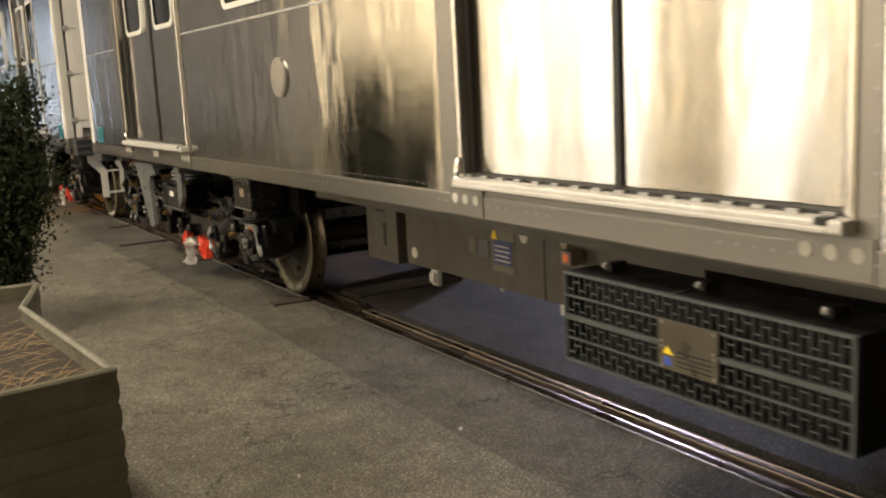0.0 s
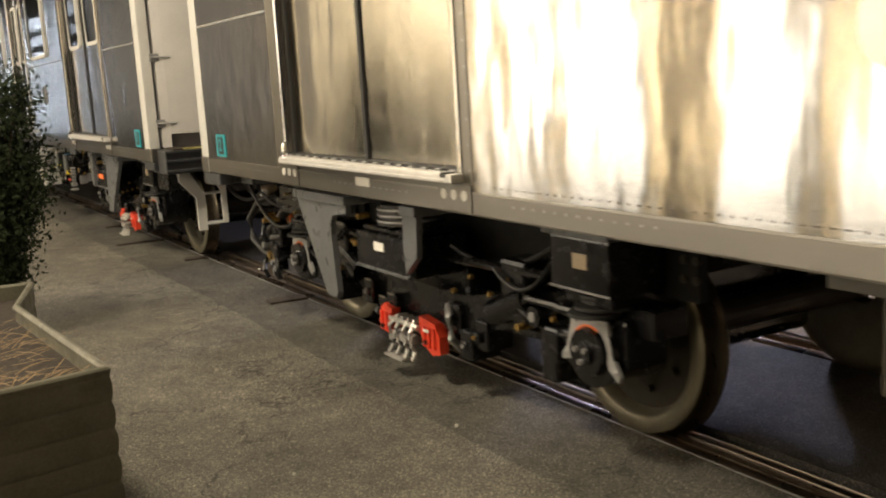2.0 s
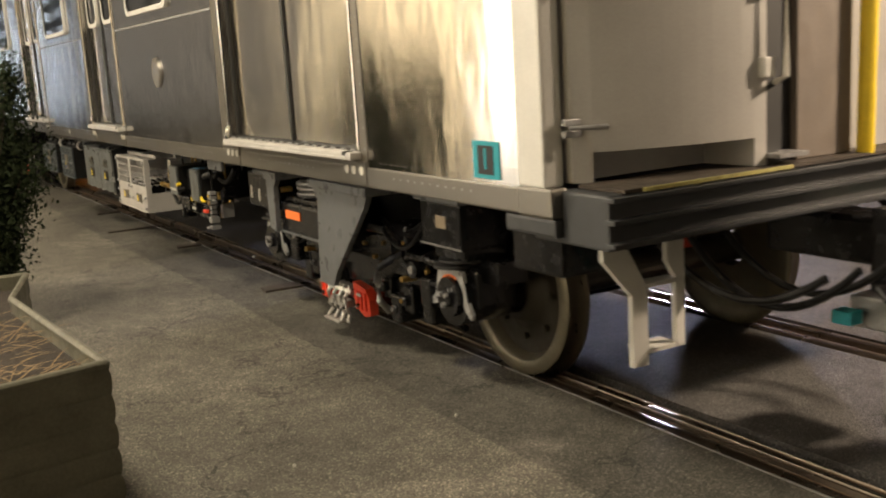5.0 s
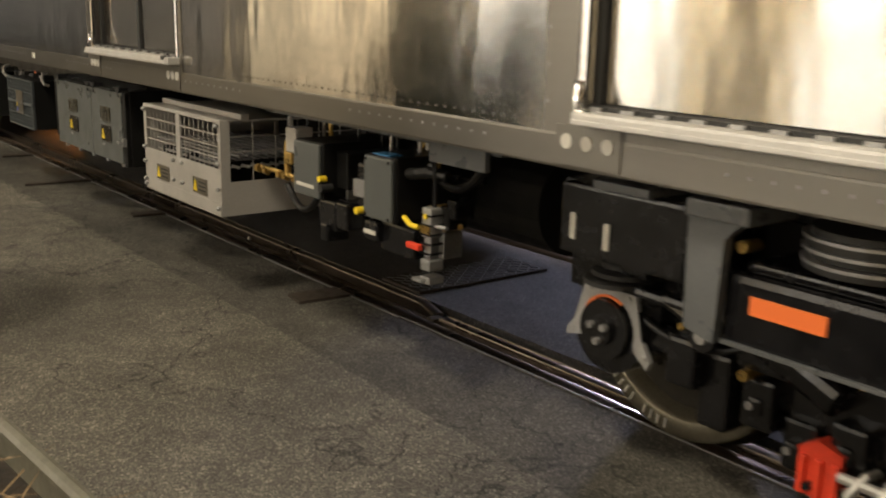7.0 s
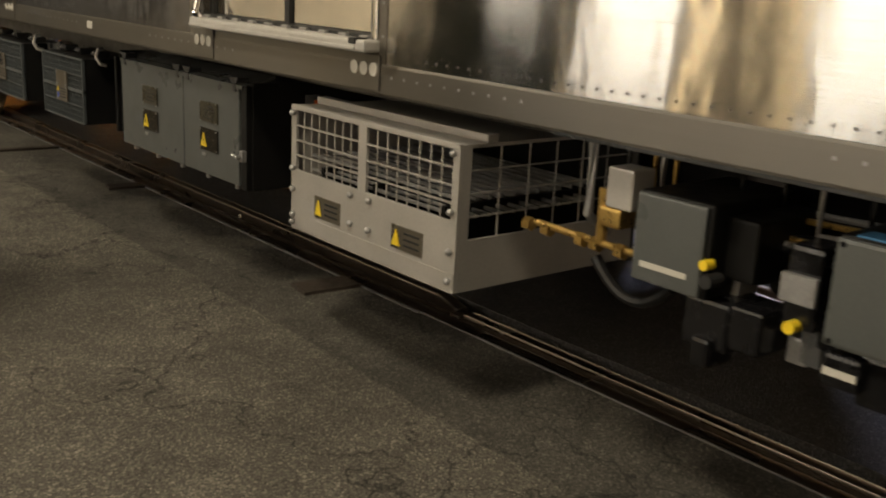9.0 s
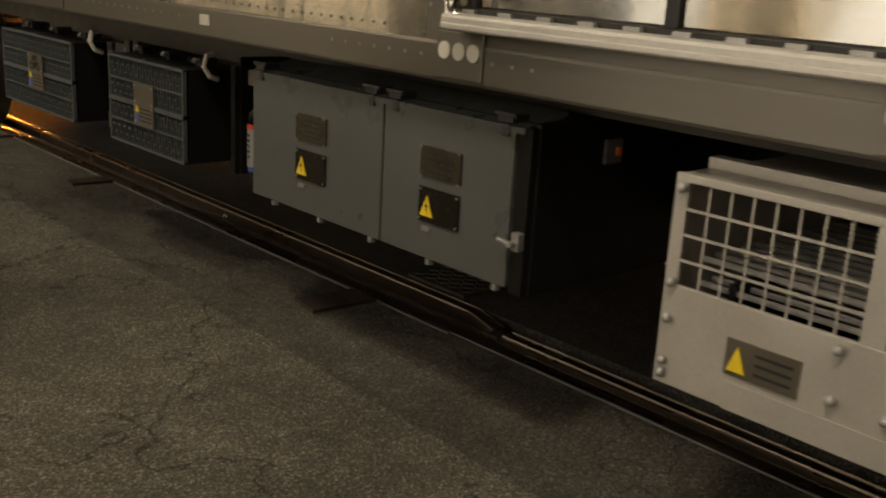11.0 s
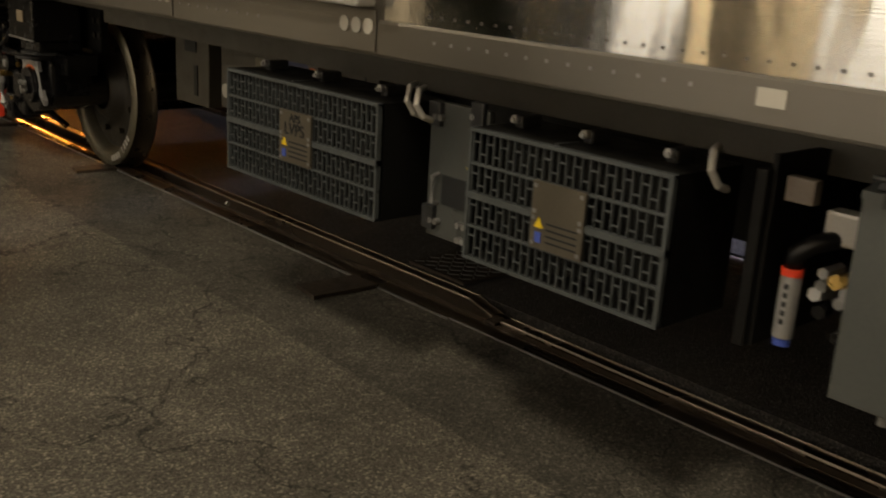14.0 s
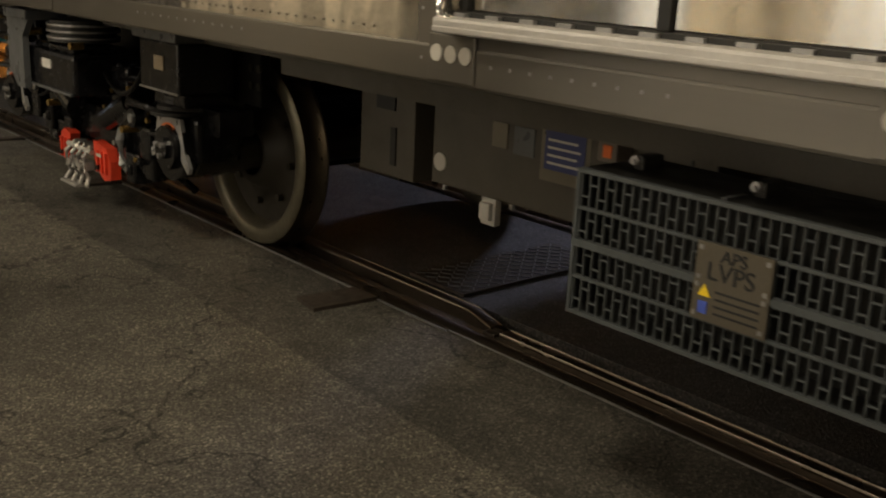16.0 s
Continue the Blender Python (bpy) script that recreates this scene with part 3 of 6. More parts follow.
def collector(fr, y):
    """Third-rail collector: bright cast shoe between two red insulators on a dark beam."""
    part("shoe_beam", boxes((-0.24, -0.13, y - 0.20, y + 0.58, 0.20, 0.29), bevel=0.012), IRON, fr)
    for pts in ([(0.085, 0.325), (-0.06, 0.305), (-0.10, 0.25), (-0.10, 0.165), (-0.03, 0.15), (0.02, 0.17), (0.085, 0.24)], [(0.49, 0.30), (0.44, 0.33), (0.37, 0.31), (0.38, 0.25), (0.41, 0.17), (0.47, 0.185)]):
        bm = bmesh.new()
        prism(bm, [(y + a, z) for a, z in pts], "x", -0.345, -0.295)
        ri = part("shoe_insulator", bm, RED, fr, "red insulator")
        yc = y + sum(p[0] for p in pts) / len(pts)
        part("insulator_stem", boxes((-0.30, -0.20, yc - 0.035, yc + 0.035, 0.20, 0.27), bevel=0.01), RED, ri)
        for dy in (-0.045, 0.0, 0.045):
            part("insulator_rib", boxes((-0.358, -0.343, yc + dy - 0.009, yc + dy + 0.009, 0.185, 0.285), bevel=0.003), RED, ri)
        part("insulator_bolt", rod(bmesh.new(), (-0.366, yc + 0.022, 0.21), (-0.343, yc + 0.022, 0.21), 0.012, 6), IRON, ri)
    part("label", boxes((-0.362, -0.358, y - 0.03, y + 0.02, 0.262, 0.276)), PALE, fr)
    bm = bmesh.new()
    for k, dy in enumerate((0.13, 0.19, 0.25, 0.31)):
        lean = 0.012 * (k - 1.5)
        tube(bm, [(-0.29, y + dy, 0.28), (-0.345, y + dy, 0.285), (-0.385, y + dy + lean, 0.24), (-0.38, y + dy + lean, 0.17), (-0.365, y + dy + lean, 0.14), (-0.385, y + dy + 2 * lean, 0.10)], 0.011)
    box(bm, -0.41, -0.35, y + 0.17, y + 0.36, 0.085, 0.098, 0.004)
    box(bm, -0.375, -0.325, y + 0.12, y + 0.33, 0.17, 0.215, 0.01)
    rod(bm, (-0.355, y + 0.08, 0.265), (-0.355, y + 0.37, 0.265), 0.014)
    shoe = part("collector_shoe", bm, SHOE, fr, "bright cast collector shoe")
    for dy in (0.16, 0.28):
        part("shoe_bolt", rod(bmesh.new(), (-0.392, y + dy, 0.192), (-0.37, y + dy, 0.192), 0.016, 6), SHOE, shoe)
    part("shoe_strap", tube(bmesh.new(), [(-0.22, y - 0.10, 0.40), (-0.30, y - 0.13, 0.40), (-0.325, y - 0.17, 0.36), (-0.32, y - 0.175, 0.26), (-0.26, y - 0.16, 0.19)], 0.020), ALU, fr, "bent steel strap")


def bogie(car, y_lo, y_hi, shoe_y, brackets, bolster=None, tag=None):
    """Bogie between two axles: frame, springs, motor gear, collector shoe and hangers."""
    ym = (y_lo + y_hi) / 2
    bm = bmesh.new()
    prism(bm, [(y_lo - 0.25, 0.60), (y_lo + 0.25, 0.60), (ym - 0.35, 0.46), (ym + 0.35, 0.46), (y_hi - 0.25, 0.60), (y_hi + 0.25, 0.60), (y_hi + 0.25, 0.50), (y_hi - 0.2, 0.48), (ym + 0.4, 0.30), (ym - 0.4, 0.30), (y_lo + 0.2, 0.48), (y_lo - 0.25, 0.50)], "x", -0.27, -0.12)
    fr = part("bogie_frame", bm, IRON, car, "black welded bogie frame")
    journal(fr, y_lo)
    journal(fr, y_hi)
    part("cross_beam", boxes((-0.2, 1.65, ym - 0.28, ym + 0.28, 0.36, 0.60), bevel=0.03), IRON, fr)
    for y0 in (y_lo + 0.25, y_hi - 0.80):
        part("traction_motor", boxes((0.25, 1.15, y0, y0 + 0.55, 0.20, 0.62), bevel=0.06), IRON, fr, "black traction motor")
    for y in (y_lo, y_hi):
        bm = boxes((-0.40, -0.16, y - 0.17, y + 0.17, 0.655 if y == y_lo else 0.70, 0.86), (-0.36, -0.14, y - 0.13, y + 0.13, 0.60, 0.66), bevel=0.012)
        part("damper_box", bm, IRON, fr, "black box over the axle")
        if y == y_lo:
            part("damper_lid", boxes((-0.42, -0.14, y - 0.19, y + 0.19, 0.86, 0.90), bevel=0.006), BRACKET, fr)
            part("label", boxes((-0.404, -0.399, y - 0.05, y + 0.03, 0.745, 0.80)), LABEL_TAN, fr, "tan label")
            part("box_edge", boxes((-0.404, -0.398, y - 0.17, y + 0.17, 0.66, 0.667)), ALU, fr, "worn bright lower edge")
        else:
            for q, (dy, dz) in enumerate(((-0.12, 0.80), (0.02, 0.82), (0.06, 0.74), (-0.10, 0.72), (0.14, 0.78))):
                part("plug", rod(bmesh.new(), (-0.425, y + dy, dz), (-0.395, y + dy, dz), 0.008, 8), BRASS if q % 2 else ALU, fr)
        bm = bmesh.new()
        for i in range(4):
            lathe_z = 0.585 + i * 0.02
            rod(bm, (-0.25, y, lathe_z), (-0.25, y, lathe_z + 0.013), 0.12 - 0.01 * (i % 2), 20)
        part("rubber_spring", bm, RUBBER, fr)
    # added black sheet stands for the darkness behind the springs
    part("bolster_backing", boxes((-0.11, -0.07, y_lo + 0.20, y_hi - 0.20, 0.58, 0.93)), BLACKBOX, fr, "black backing added to keep the gap behind the springs dark")
    yb = bolster or ym
    a = part("air_spring_box", boxes((-0.50, -0.20, yb - 0.29, yb + 0.28, 0.555, 0.735), (-0.48, -0.22, yb - 0.24, yb + 0.24, 0.735, 0.765), bevel=0.02), IRON, fr, "black bolster box with a label")
    part("label", boxes((-0.505, -0.499, yb - 0.03, yb + 0.07, 0.655, 0.695)) if not tag else boxes((-0.505, -0.499, yb + 0.0, yb + 0.20, 0.645, 0.69)), tag or LABEL_WHITE, a)
    part("ledge", boxes((-0.512, -0.499, yb - 0.27, yb + 0.27, 0.558, 0.568)), BRACKET, a)
    bm = bmesh.new()
    for i in range(4):
        rod(bm, (-0.33, yb, 0.775 + i * 0.026), (-0.33, yb, 0.792 + i * 0.026), 0.16 - 0.015 * (i % 2), 26)
    part("air_spring", bm, RUBBER, fr, "ribbed black air spring")
    # pale rings put the highlights of the rubber folds into the shape
    bm = bmesh.new()
    for i in range(3):
        rod(bm, (-0.33, yb, 0.790 + i * 0.028), (-0.33, yb, 0.798 + i * 0.028), 0.163, 26)
    part("spring_highlight", bm, ALU, fr)
    for dy, dz in ((-0.26, 0.775), (0.24, 0.80), (0.30, 0.66)):
        part("bolster_bolt", rod(bmesh.new(), (-0.50, yb + dy, dz), (-0.44, yb + dy, dz), 0.016, 10), BRASS, a)
    # brake gear and small rods
    for y, s in ((y_lo, 1), (y_hi, -1)):
        part("brake_rod", rod(bmesh.new(), (-0.24, y + s * 0.22, 0.40), (-0.24, ym - s * 0.32, 0.36), 0.03), IRON, fr)
        part("brake_cylinder", rod(bmesh.new(), (-0.30, y + s * 0.45, 0.55), (-0.30, y + s * 0.72, 0.44), 0.06, 18), IRON, fr)
        part("torque_rod", rod(bmesh.new(), (-0.32, y + s * 0.30, 0.66), (-0.32, ym - s * 0.2, 0.64), 0.022), IRON, fr)
        part("caliper", boxes((-0.34, -0.18, y + s * 0.52 - 0.09, y + s * 0.52 + 0.09, 0.44, 0.70), bevel=0.02), IRON, fr)
        part("brake_hanger", boxes((-0.30, -0.15, y + s * 0.34 - 0.05, y + s * 0.34 + 0.05, 0.22, 0.44), bevel=0.015), IRON, fr)
        part("sand_pipe", tube(bmesh.new(), [(-0.20, y + s * 0.30, 0.62), (-0.22, y + s * 0.40, 0.40), (-0.12, y + s * 0.46, 0.22), (-0.02, y + s * 0.44, 0.12)], 0.018), IRON, fr)
        part("wheel_guard", boxes((-0.12, -0.08, y - 0.31, y + 0.31, 0.62, 0.86), (-0.14, -0.06, y + s * 0.40, y + s * 0.46, 0.40, 0.80) if s > 0 else (-0.14, -0.06, y - 0.46, y - 0.40, 0.40, 0.80)), BLACKBOX, fr)
        part("cable", tube(bmesh.new(), arc((-0.36, y + s * 0.16, 0.80), (-0.36, y + s * 0.62, 0.66), 0.13), 0.010), HOSE, fr)
        part("cable", tube(bmesh.new(), arc((-0.34, y - 0.05, 0.52), (-0.34, y + s * 0.5, 0.52), 0.07), 0.009), HOSE, fr)
        for dy in (-0.10, 0.10):
            part("guide_bar", tube(bmesh.new(), [(-0.33, y + dy, 0.53), (-0.35, y + dy + s * 0.10, 0.565), (-0.35, y + dy + s * 0.30, 0.56), (-0.31, y + dy + s * 0.42, 0.49)], 0.017, 8), IRON, fr)
        part("swing_arm", boxes((-0.33, -0.20, y + s * 0.16 - 0.09, y + s * 0.16 + 0.09, 0.40, 0.47), (-0.35, -0.28, y + s * 0.26 - 0.05, y + s * 0.26 + 0.05, 0.33, 0.47), bevel=0.014), IRON, fr)
        part("bush_end", rod(bmesh.new(), (-0.37, y + s * 0.34, 0.50), (-0.20, y + s * 0.34, 0.50), 0.042, 16), IRON, fr)
        part("bush_cap", rod(bmesh.new(), (-0.378, y + s * 0.34, 0.50), (-0.37, y + s * 0.34, 0.50), 0.020, 10), ALU, fr)
        part("sensor_plug", rod(bmesh.new(), (-0.36, y + s * 0.47, 0.43), (-0.28, y + s * 0.47, 0.43), 0.016, 10), BRASS, fr)
        for c in (-0.30, -0.24):
            for q in (0.70, 0.77):
                part("guard_bolt", rod(bmesh.new(), (-0.128, y + c, q), (-0.115, y + c, q), 0.016, 8), WEB, fr)
    for k, (dy, dz) in enumerate(((-0.52, 0.30), (-0.42, 0.24), (-0.30, 0.34), (0.30, 0.30), (0.44, 0.26), (0.56, 0.34))):
        part("gear_block", boxes((-0.30 - 0.02 * (k % 2), -0.16, ym + dy - 0.05, ym + dy + 0.045, dz - 0.06, dz + 0.08), (-0.33, -0.28, ym + dy - 0.022, ym + dy + 0.022, dz - 0.02, dz + 0.03), bevel=0.012), IRON, fr)
        part("gear_bolt", rod(bmesh.new(), (-0.336, ym + dy + 0.01, dz + 0.005), (-0.328, ym + dy + 0.01, dz + 0.005), 0.011, 8), ALU if k % 3 else BRASS, fr)
    bm = bmesh.new()
    for k in range(16):
        y = y_lo + 0.25 + (y_hi - y_lo - 0.5) * k / 15
        rod(bm, (-0.345, y, 0.50 + 0.14 * ((k * 7) % 5) / 5), (-0.325, y, 0.50 + 0.14 * ((k * 7) % 5) / 5), 0.012, 6)
    part("bolt_row", bm, BRASS, fr)
    tube_pts = arc((-0.30, y_lo + 0.2, 0.82), (-0.32, ym - 0.35, 0.70), 0.10)
    part("cable", tube(bmesh.new(), tube_pts, 0.012), HOSE, fr)
    part("cable", tube(bmesh.new(), arc((-0.30, y_hi - 0.2, 0.82), (-0.32, ym + 0.35, 0.70), 0.12), 0.012), HOSE, fr)
    collector(fr, shoe_y)
    # simple far frame, added to block light that shows through the bogie
    part("far_side_frame", boxes((1.52, 1.66, y_lo - 0.3, y_hi + 0.3, 0.56, 0.92), bevel=0.02), IRON, fr, "mirrored side frame added to block the light beyond the bogie")
    # hangers from the car floor
    for pts in brackets:
        bm = bmesh.new()
        narrow = max(p[0] for p in pts) - min(p[0] for p in pts) < 0.32
        xb = -0.54 if narrow else -0.565 if pts[0][0] > 19 else -0.535
        prism(bm, pts, "x", xb, xb + 0.03)
        h = part("hanger_bracket", bm, BRACKET, car, "grey painted hanger bracket")
        y0 = min(p[0] for p in pts)
        y1 = max(p[0] for p in pts)
        part("hanger_flange", boxes((xb - 0.015, -0.36, y0, y1, 0.86, 0.905), bevel=0.006), BRACKET, h)


def lattice_box(car, y0, y1, z0, z1, x, depth=0.24):
    """Enclosure whose front is a lattice of staggered slots with an engraved plate."""
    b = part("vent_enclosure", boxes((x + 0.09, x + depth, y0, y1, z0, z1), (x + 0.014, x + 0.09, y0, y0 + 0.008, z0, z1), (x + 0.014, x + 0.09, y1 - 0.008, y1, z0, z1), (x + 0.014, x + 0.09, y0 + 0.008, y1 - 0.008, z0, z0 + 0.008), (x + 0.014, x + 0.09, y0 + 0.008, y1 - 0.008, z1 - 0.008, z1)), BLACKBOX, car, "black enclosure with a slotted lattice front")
    f = 0.008
    bm = boxes((x, x + 0.02, y0, y1, z1 - f, z1), (x, x + 0.02, y0, y1, z0, z0 + f), (x, x + 0.02, y0, y0 + f, z0, z1), (x, x + 0.02, y1 - f, y1, z0, z1))
    part("front_frame", bm, LATTICE, b, "grey frame")
    h = (z1 - z0 - 2 * f) / 4
    part("middle_bar", boxes((x - 0.002, x + 0.016, y0, y1, z0 + f + 2 * h - 0.0075, z0 + f + 2 * h + 0.0075)), LATTICE, b)
    bm = bmesh.new()
    n = int((y1 - y0) / 0.0215 * (0.70 if y1 - y0 > 1 else 1))
    dy = (y1 - y0) / n
    for r in range(4):
        za = z0 + f + r * h
        if r in (1, 3):
            box(bm, x + 0.002, x + 0.014, y0, y1, za - 0.0028, za + 0.0028)
        for i in range(n):
            y = y0 + dy * (i + 0.5)
            box(bm, x + 0.004, x + 0.011, y - 0.0014, y + 0.0014, za, za + h)
            if i < n - 1:
                zc = za + h * (0.33 if i % 2 else 0.68)
                box(bm, x + 0.0045, x + 0.0105, y + 0.0015, y + dy - 0.0015, zc - 0.0015, zc + 0.0015)
    part("slot_lattice", bm, LATTICE, b, "staggered slotted lattice")
    yc, zc = y0 + 0.487 * (y1 - y0), (z0 + z1) / 2 + 0.004
    w, k = 0.104 * (y1 - y0) * (1.25 if y1 - y0 < 0.65 else 1.0), 0.076
    p = part("plate", boxes((x - 0.006, x, yc - w, yc + w, zc - k, zc + k)), PLATE, b, "engraved metal plate")
    bm = bmesh.new()
    for i in range(4):
        box(bm, x - 0.0075, x - 0.006, yc - w * 0.8, yc + w * 0.38, zc - k * 0.22 - i * 0.014, zc - k * 0.22 - i * 0.014 + 0.004)
    part("lettering", bm, INK, p)
    bm = bmesh.new()
    prism(bm, [(yc + w * 0.85, zc - 0.028), (yc + w * 0.50, zc - 0.028), (yc + w * 0.675, zc - 0.004)], "x", x - 0.008, x - 0.006)
    part("warning_triangle", bm, YELLOW, p, "yellow warning triangle")
    part("notice", boxes((x - 0.008, x - 0.006, yc + w * 0.56, yc + w * 0.80, zc - 0.062, zc - 0.038)), BLUE, p, "blue notice")
    bm = bmesh.new()
    for a in (-0.88, 0.88):
        for q in (-0.85, -0.1, 0.1, 0.85):
            box(bm, x - 0.009, x - 0.006, yc + a * w - 0.004, yc + a * w + 0.004, zc + q * k - 0.004, zc + q * k + 0.004)
    part("screw", bm, ALU, p)
    part("top_strut", boxes((x + 0.02, x + 0.09, y0 + 0.55 * (y1 - y0), y0 + 0.55 * (y1 - y0) + 0.012, z1 - 0.008, z1 + 0.004)), DARKGREY, b)
    for q in (0.14, 0.53, 0.90):
        y = y0 + q * (y1 - y0)
        m = part("mounting_lug", boxes((x + 0.10, x + 0.17, y - 0.015, y + 0.015, z1 - 0.002, z1 + 0.030), bevel=0.008), RUBBER, b, "black mounting lug")
        bm = rod(bmesh.new(), (x + 0.085, y, z1 + 0.022), (x + 0.105, y, z1 + 0.020), 0.010, 14)
        rod(bm, (x + 0.078, y, z1 + 0.020), (x + 0.09, y, z1 + 0.020), 0.006, 10)
        part("mounting_bolt", bm, CLAMP, m, "bright mounting bolt")
    return b, p


def sign_set(parent, y, z, x, s=1.0, words=True):
    """Two small engraved signs with a warning triangle."""
    part("plate", boxes((x - 0.005, x, y - 0.075 * s, y + 0.075 * s, z + 0.062, z + 0.140)), SIGN, parent, "dark engraved notice")
    bm = bmesh.new()
    for i in range(4):
        box(bm, x - 0.006, x - 0.005, y - 0.05 * s, y + (0.045 - 0.015 * (i % 2)) * s, z + 0.076 + i * 0.015, z + 0.080 + i * 0.015)
    part("lettering", bm, INK, parent)
    part("plate", boxes((x - 0.005, x, y - 0.075 * s, y + 0.075 * s, z - 0.055, z + 0.035)), DARKPLATE, parent, "dark glossy warning plate")
    bm = bmesh.new()
    prism(bm, [(y + 0.066 * s, z - 0.040), (y + 0.018 * s, z - 0.040), (y + 0.042 * s, z + 0.014)], "x", x - 0.008, x - 0.005)
    part("warning_triangle", bm, YELLOW, parent, "yellow warning triangle")
    bm = bmesh.new()
    for c in (-0.068, 0.068):
        for q in (-0.048, 0.028, 0.062, 0.138):
            rod(bm, (x - 0.008, y + c * s, z + q), (x - 0.004, y + c * s, z + q), 0.003, 8)
    part("screw", bm, ALU, parent)
    bm = bmesh.new()
    prism(bm, [(y + 0.044 * s, z + 0.004), (y + 0.035 * s, z - 0.016), (y + 0.041 * s, z - 0.014), (y + 0.036 * s, z - 0.034), (y + 0.048 * s, z - 0.010), (y + 0.041 * s, z - 0.010)], "x", x - 0.009, x - 0.008)
    part("bolt_mark", bm, INK, parent)
    part("serial_tag", boxes((x - 0.005, x, y + 0.03, y + 0.06, z - 0.080, z - 0.068)), ALU, parent)


def double_box(car, y0, y1, z0, z1, x):
    """Large equipment box with two flat doors."""
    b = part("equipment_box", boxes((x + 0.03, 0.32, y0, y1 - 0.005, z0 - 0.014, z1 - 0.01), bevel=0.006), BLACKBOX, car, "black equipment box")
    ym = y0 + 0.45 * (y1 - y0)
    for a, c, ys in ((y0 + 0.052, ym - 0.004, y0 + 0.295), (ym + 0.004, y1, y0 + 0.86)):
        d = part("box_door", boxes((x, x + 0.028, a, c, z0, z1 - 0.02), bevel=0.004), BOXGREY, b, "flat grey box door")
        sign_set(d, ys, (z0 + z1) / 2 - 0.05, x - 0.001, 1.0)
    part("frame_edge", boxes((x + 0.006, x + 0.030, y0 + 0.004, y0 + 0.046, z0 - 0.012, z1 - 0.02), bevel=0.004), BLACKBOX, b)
    bm = bmesh.new()
    prism(bm, [(x - 0.004, z1 - 0.02), (x + 0.14, z1 + 0.012), (x + 0.14, z1), (x - 0.004, z1 - 0.035)], "y", y0 + 0.02, y1)
    part("rain_lip", bm, BOXGREY, b)
    for y in (y0 + 0.08, ym - 0.05, ym + 0.05, y1 - 0.05):
        bm = boxes((x - 0.007, x + 0.01, y - 0.012, y + 0.012, z1 - 0.046, z1 - 0.016), (x - 0.008, x + 0.05, y - 0.024, y + 0.024, z1 - 0.014, z1 + 0.006), bevel=0.004)
        rod(bm, (x - 0.004, y - 0.034, z1 + 0.004), (x - 0.004, y + 0.034, z1 + 0.004), 0.006, 8)
        part("clasp", bm, DARKGREY, b, "dark door clasp")
    bm = bmesh.new()
    rod(bm, (x - 0.03, y0 + 0.02, z0 + 0.12), (x + 0.03, y0 + 0.02, z0 + 0.12), 0.008)
    rod(bm, (x - 0.026, y0 + 0.02, z0 + 0.12), (x - 0.026, y0 + 0.06, z0 + 0.125), 0.006)
    box(bm, x - 0.012, x + 0.03, y0 + 0.006, y0 + 0.032, z0 + 0.10, z0 + 0.145, 0.005)
    part("latch", bm, ALU, b, "bright latch")
    for k in range(5):
        y = y0 + 0.1 + k * (y1 - y0 - 0.2) / 4
        part("foot_bolt", rod(bmesh.new(), (x + 0.02, y, z0 - 0.02), (x + 0.02, y, z0 + 0.002), 0.012, 8), ALU, b)
    bm = boxes((-0.28, -0.22, y0 - 0.01, y0 + 0.015, z1 - 0.12, z1 - 0.06))
    part("socket", bm, BRACKET, b)
    part("orange_tag", boxes((-0.245, -0.23, y0 - 0.014, y0 - 0.009, z1 - 0.100, z1 - 0.080)), ORANGE, b)
    return b


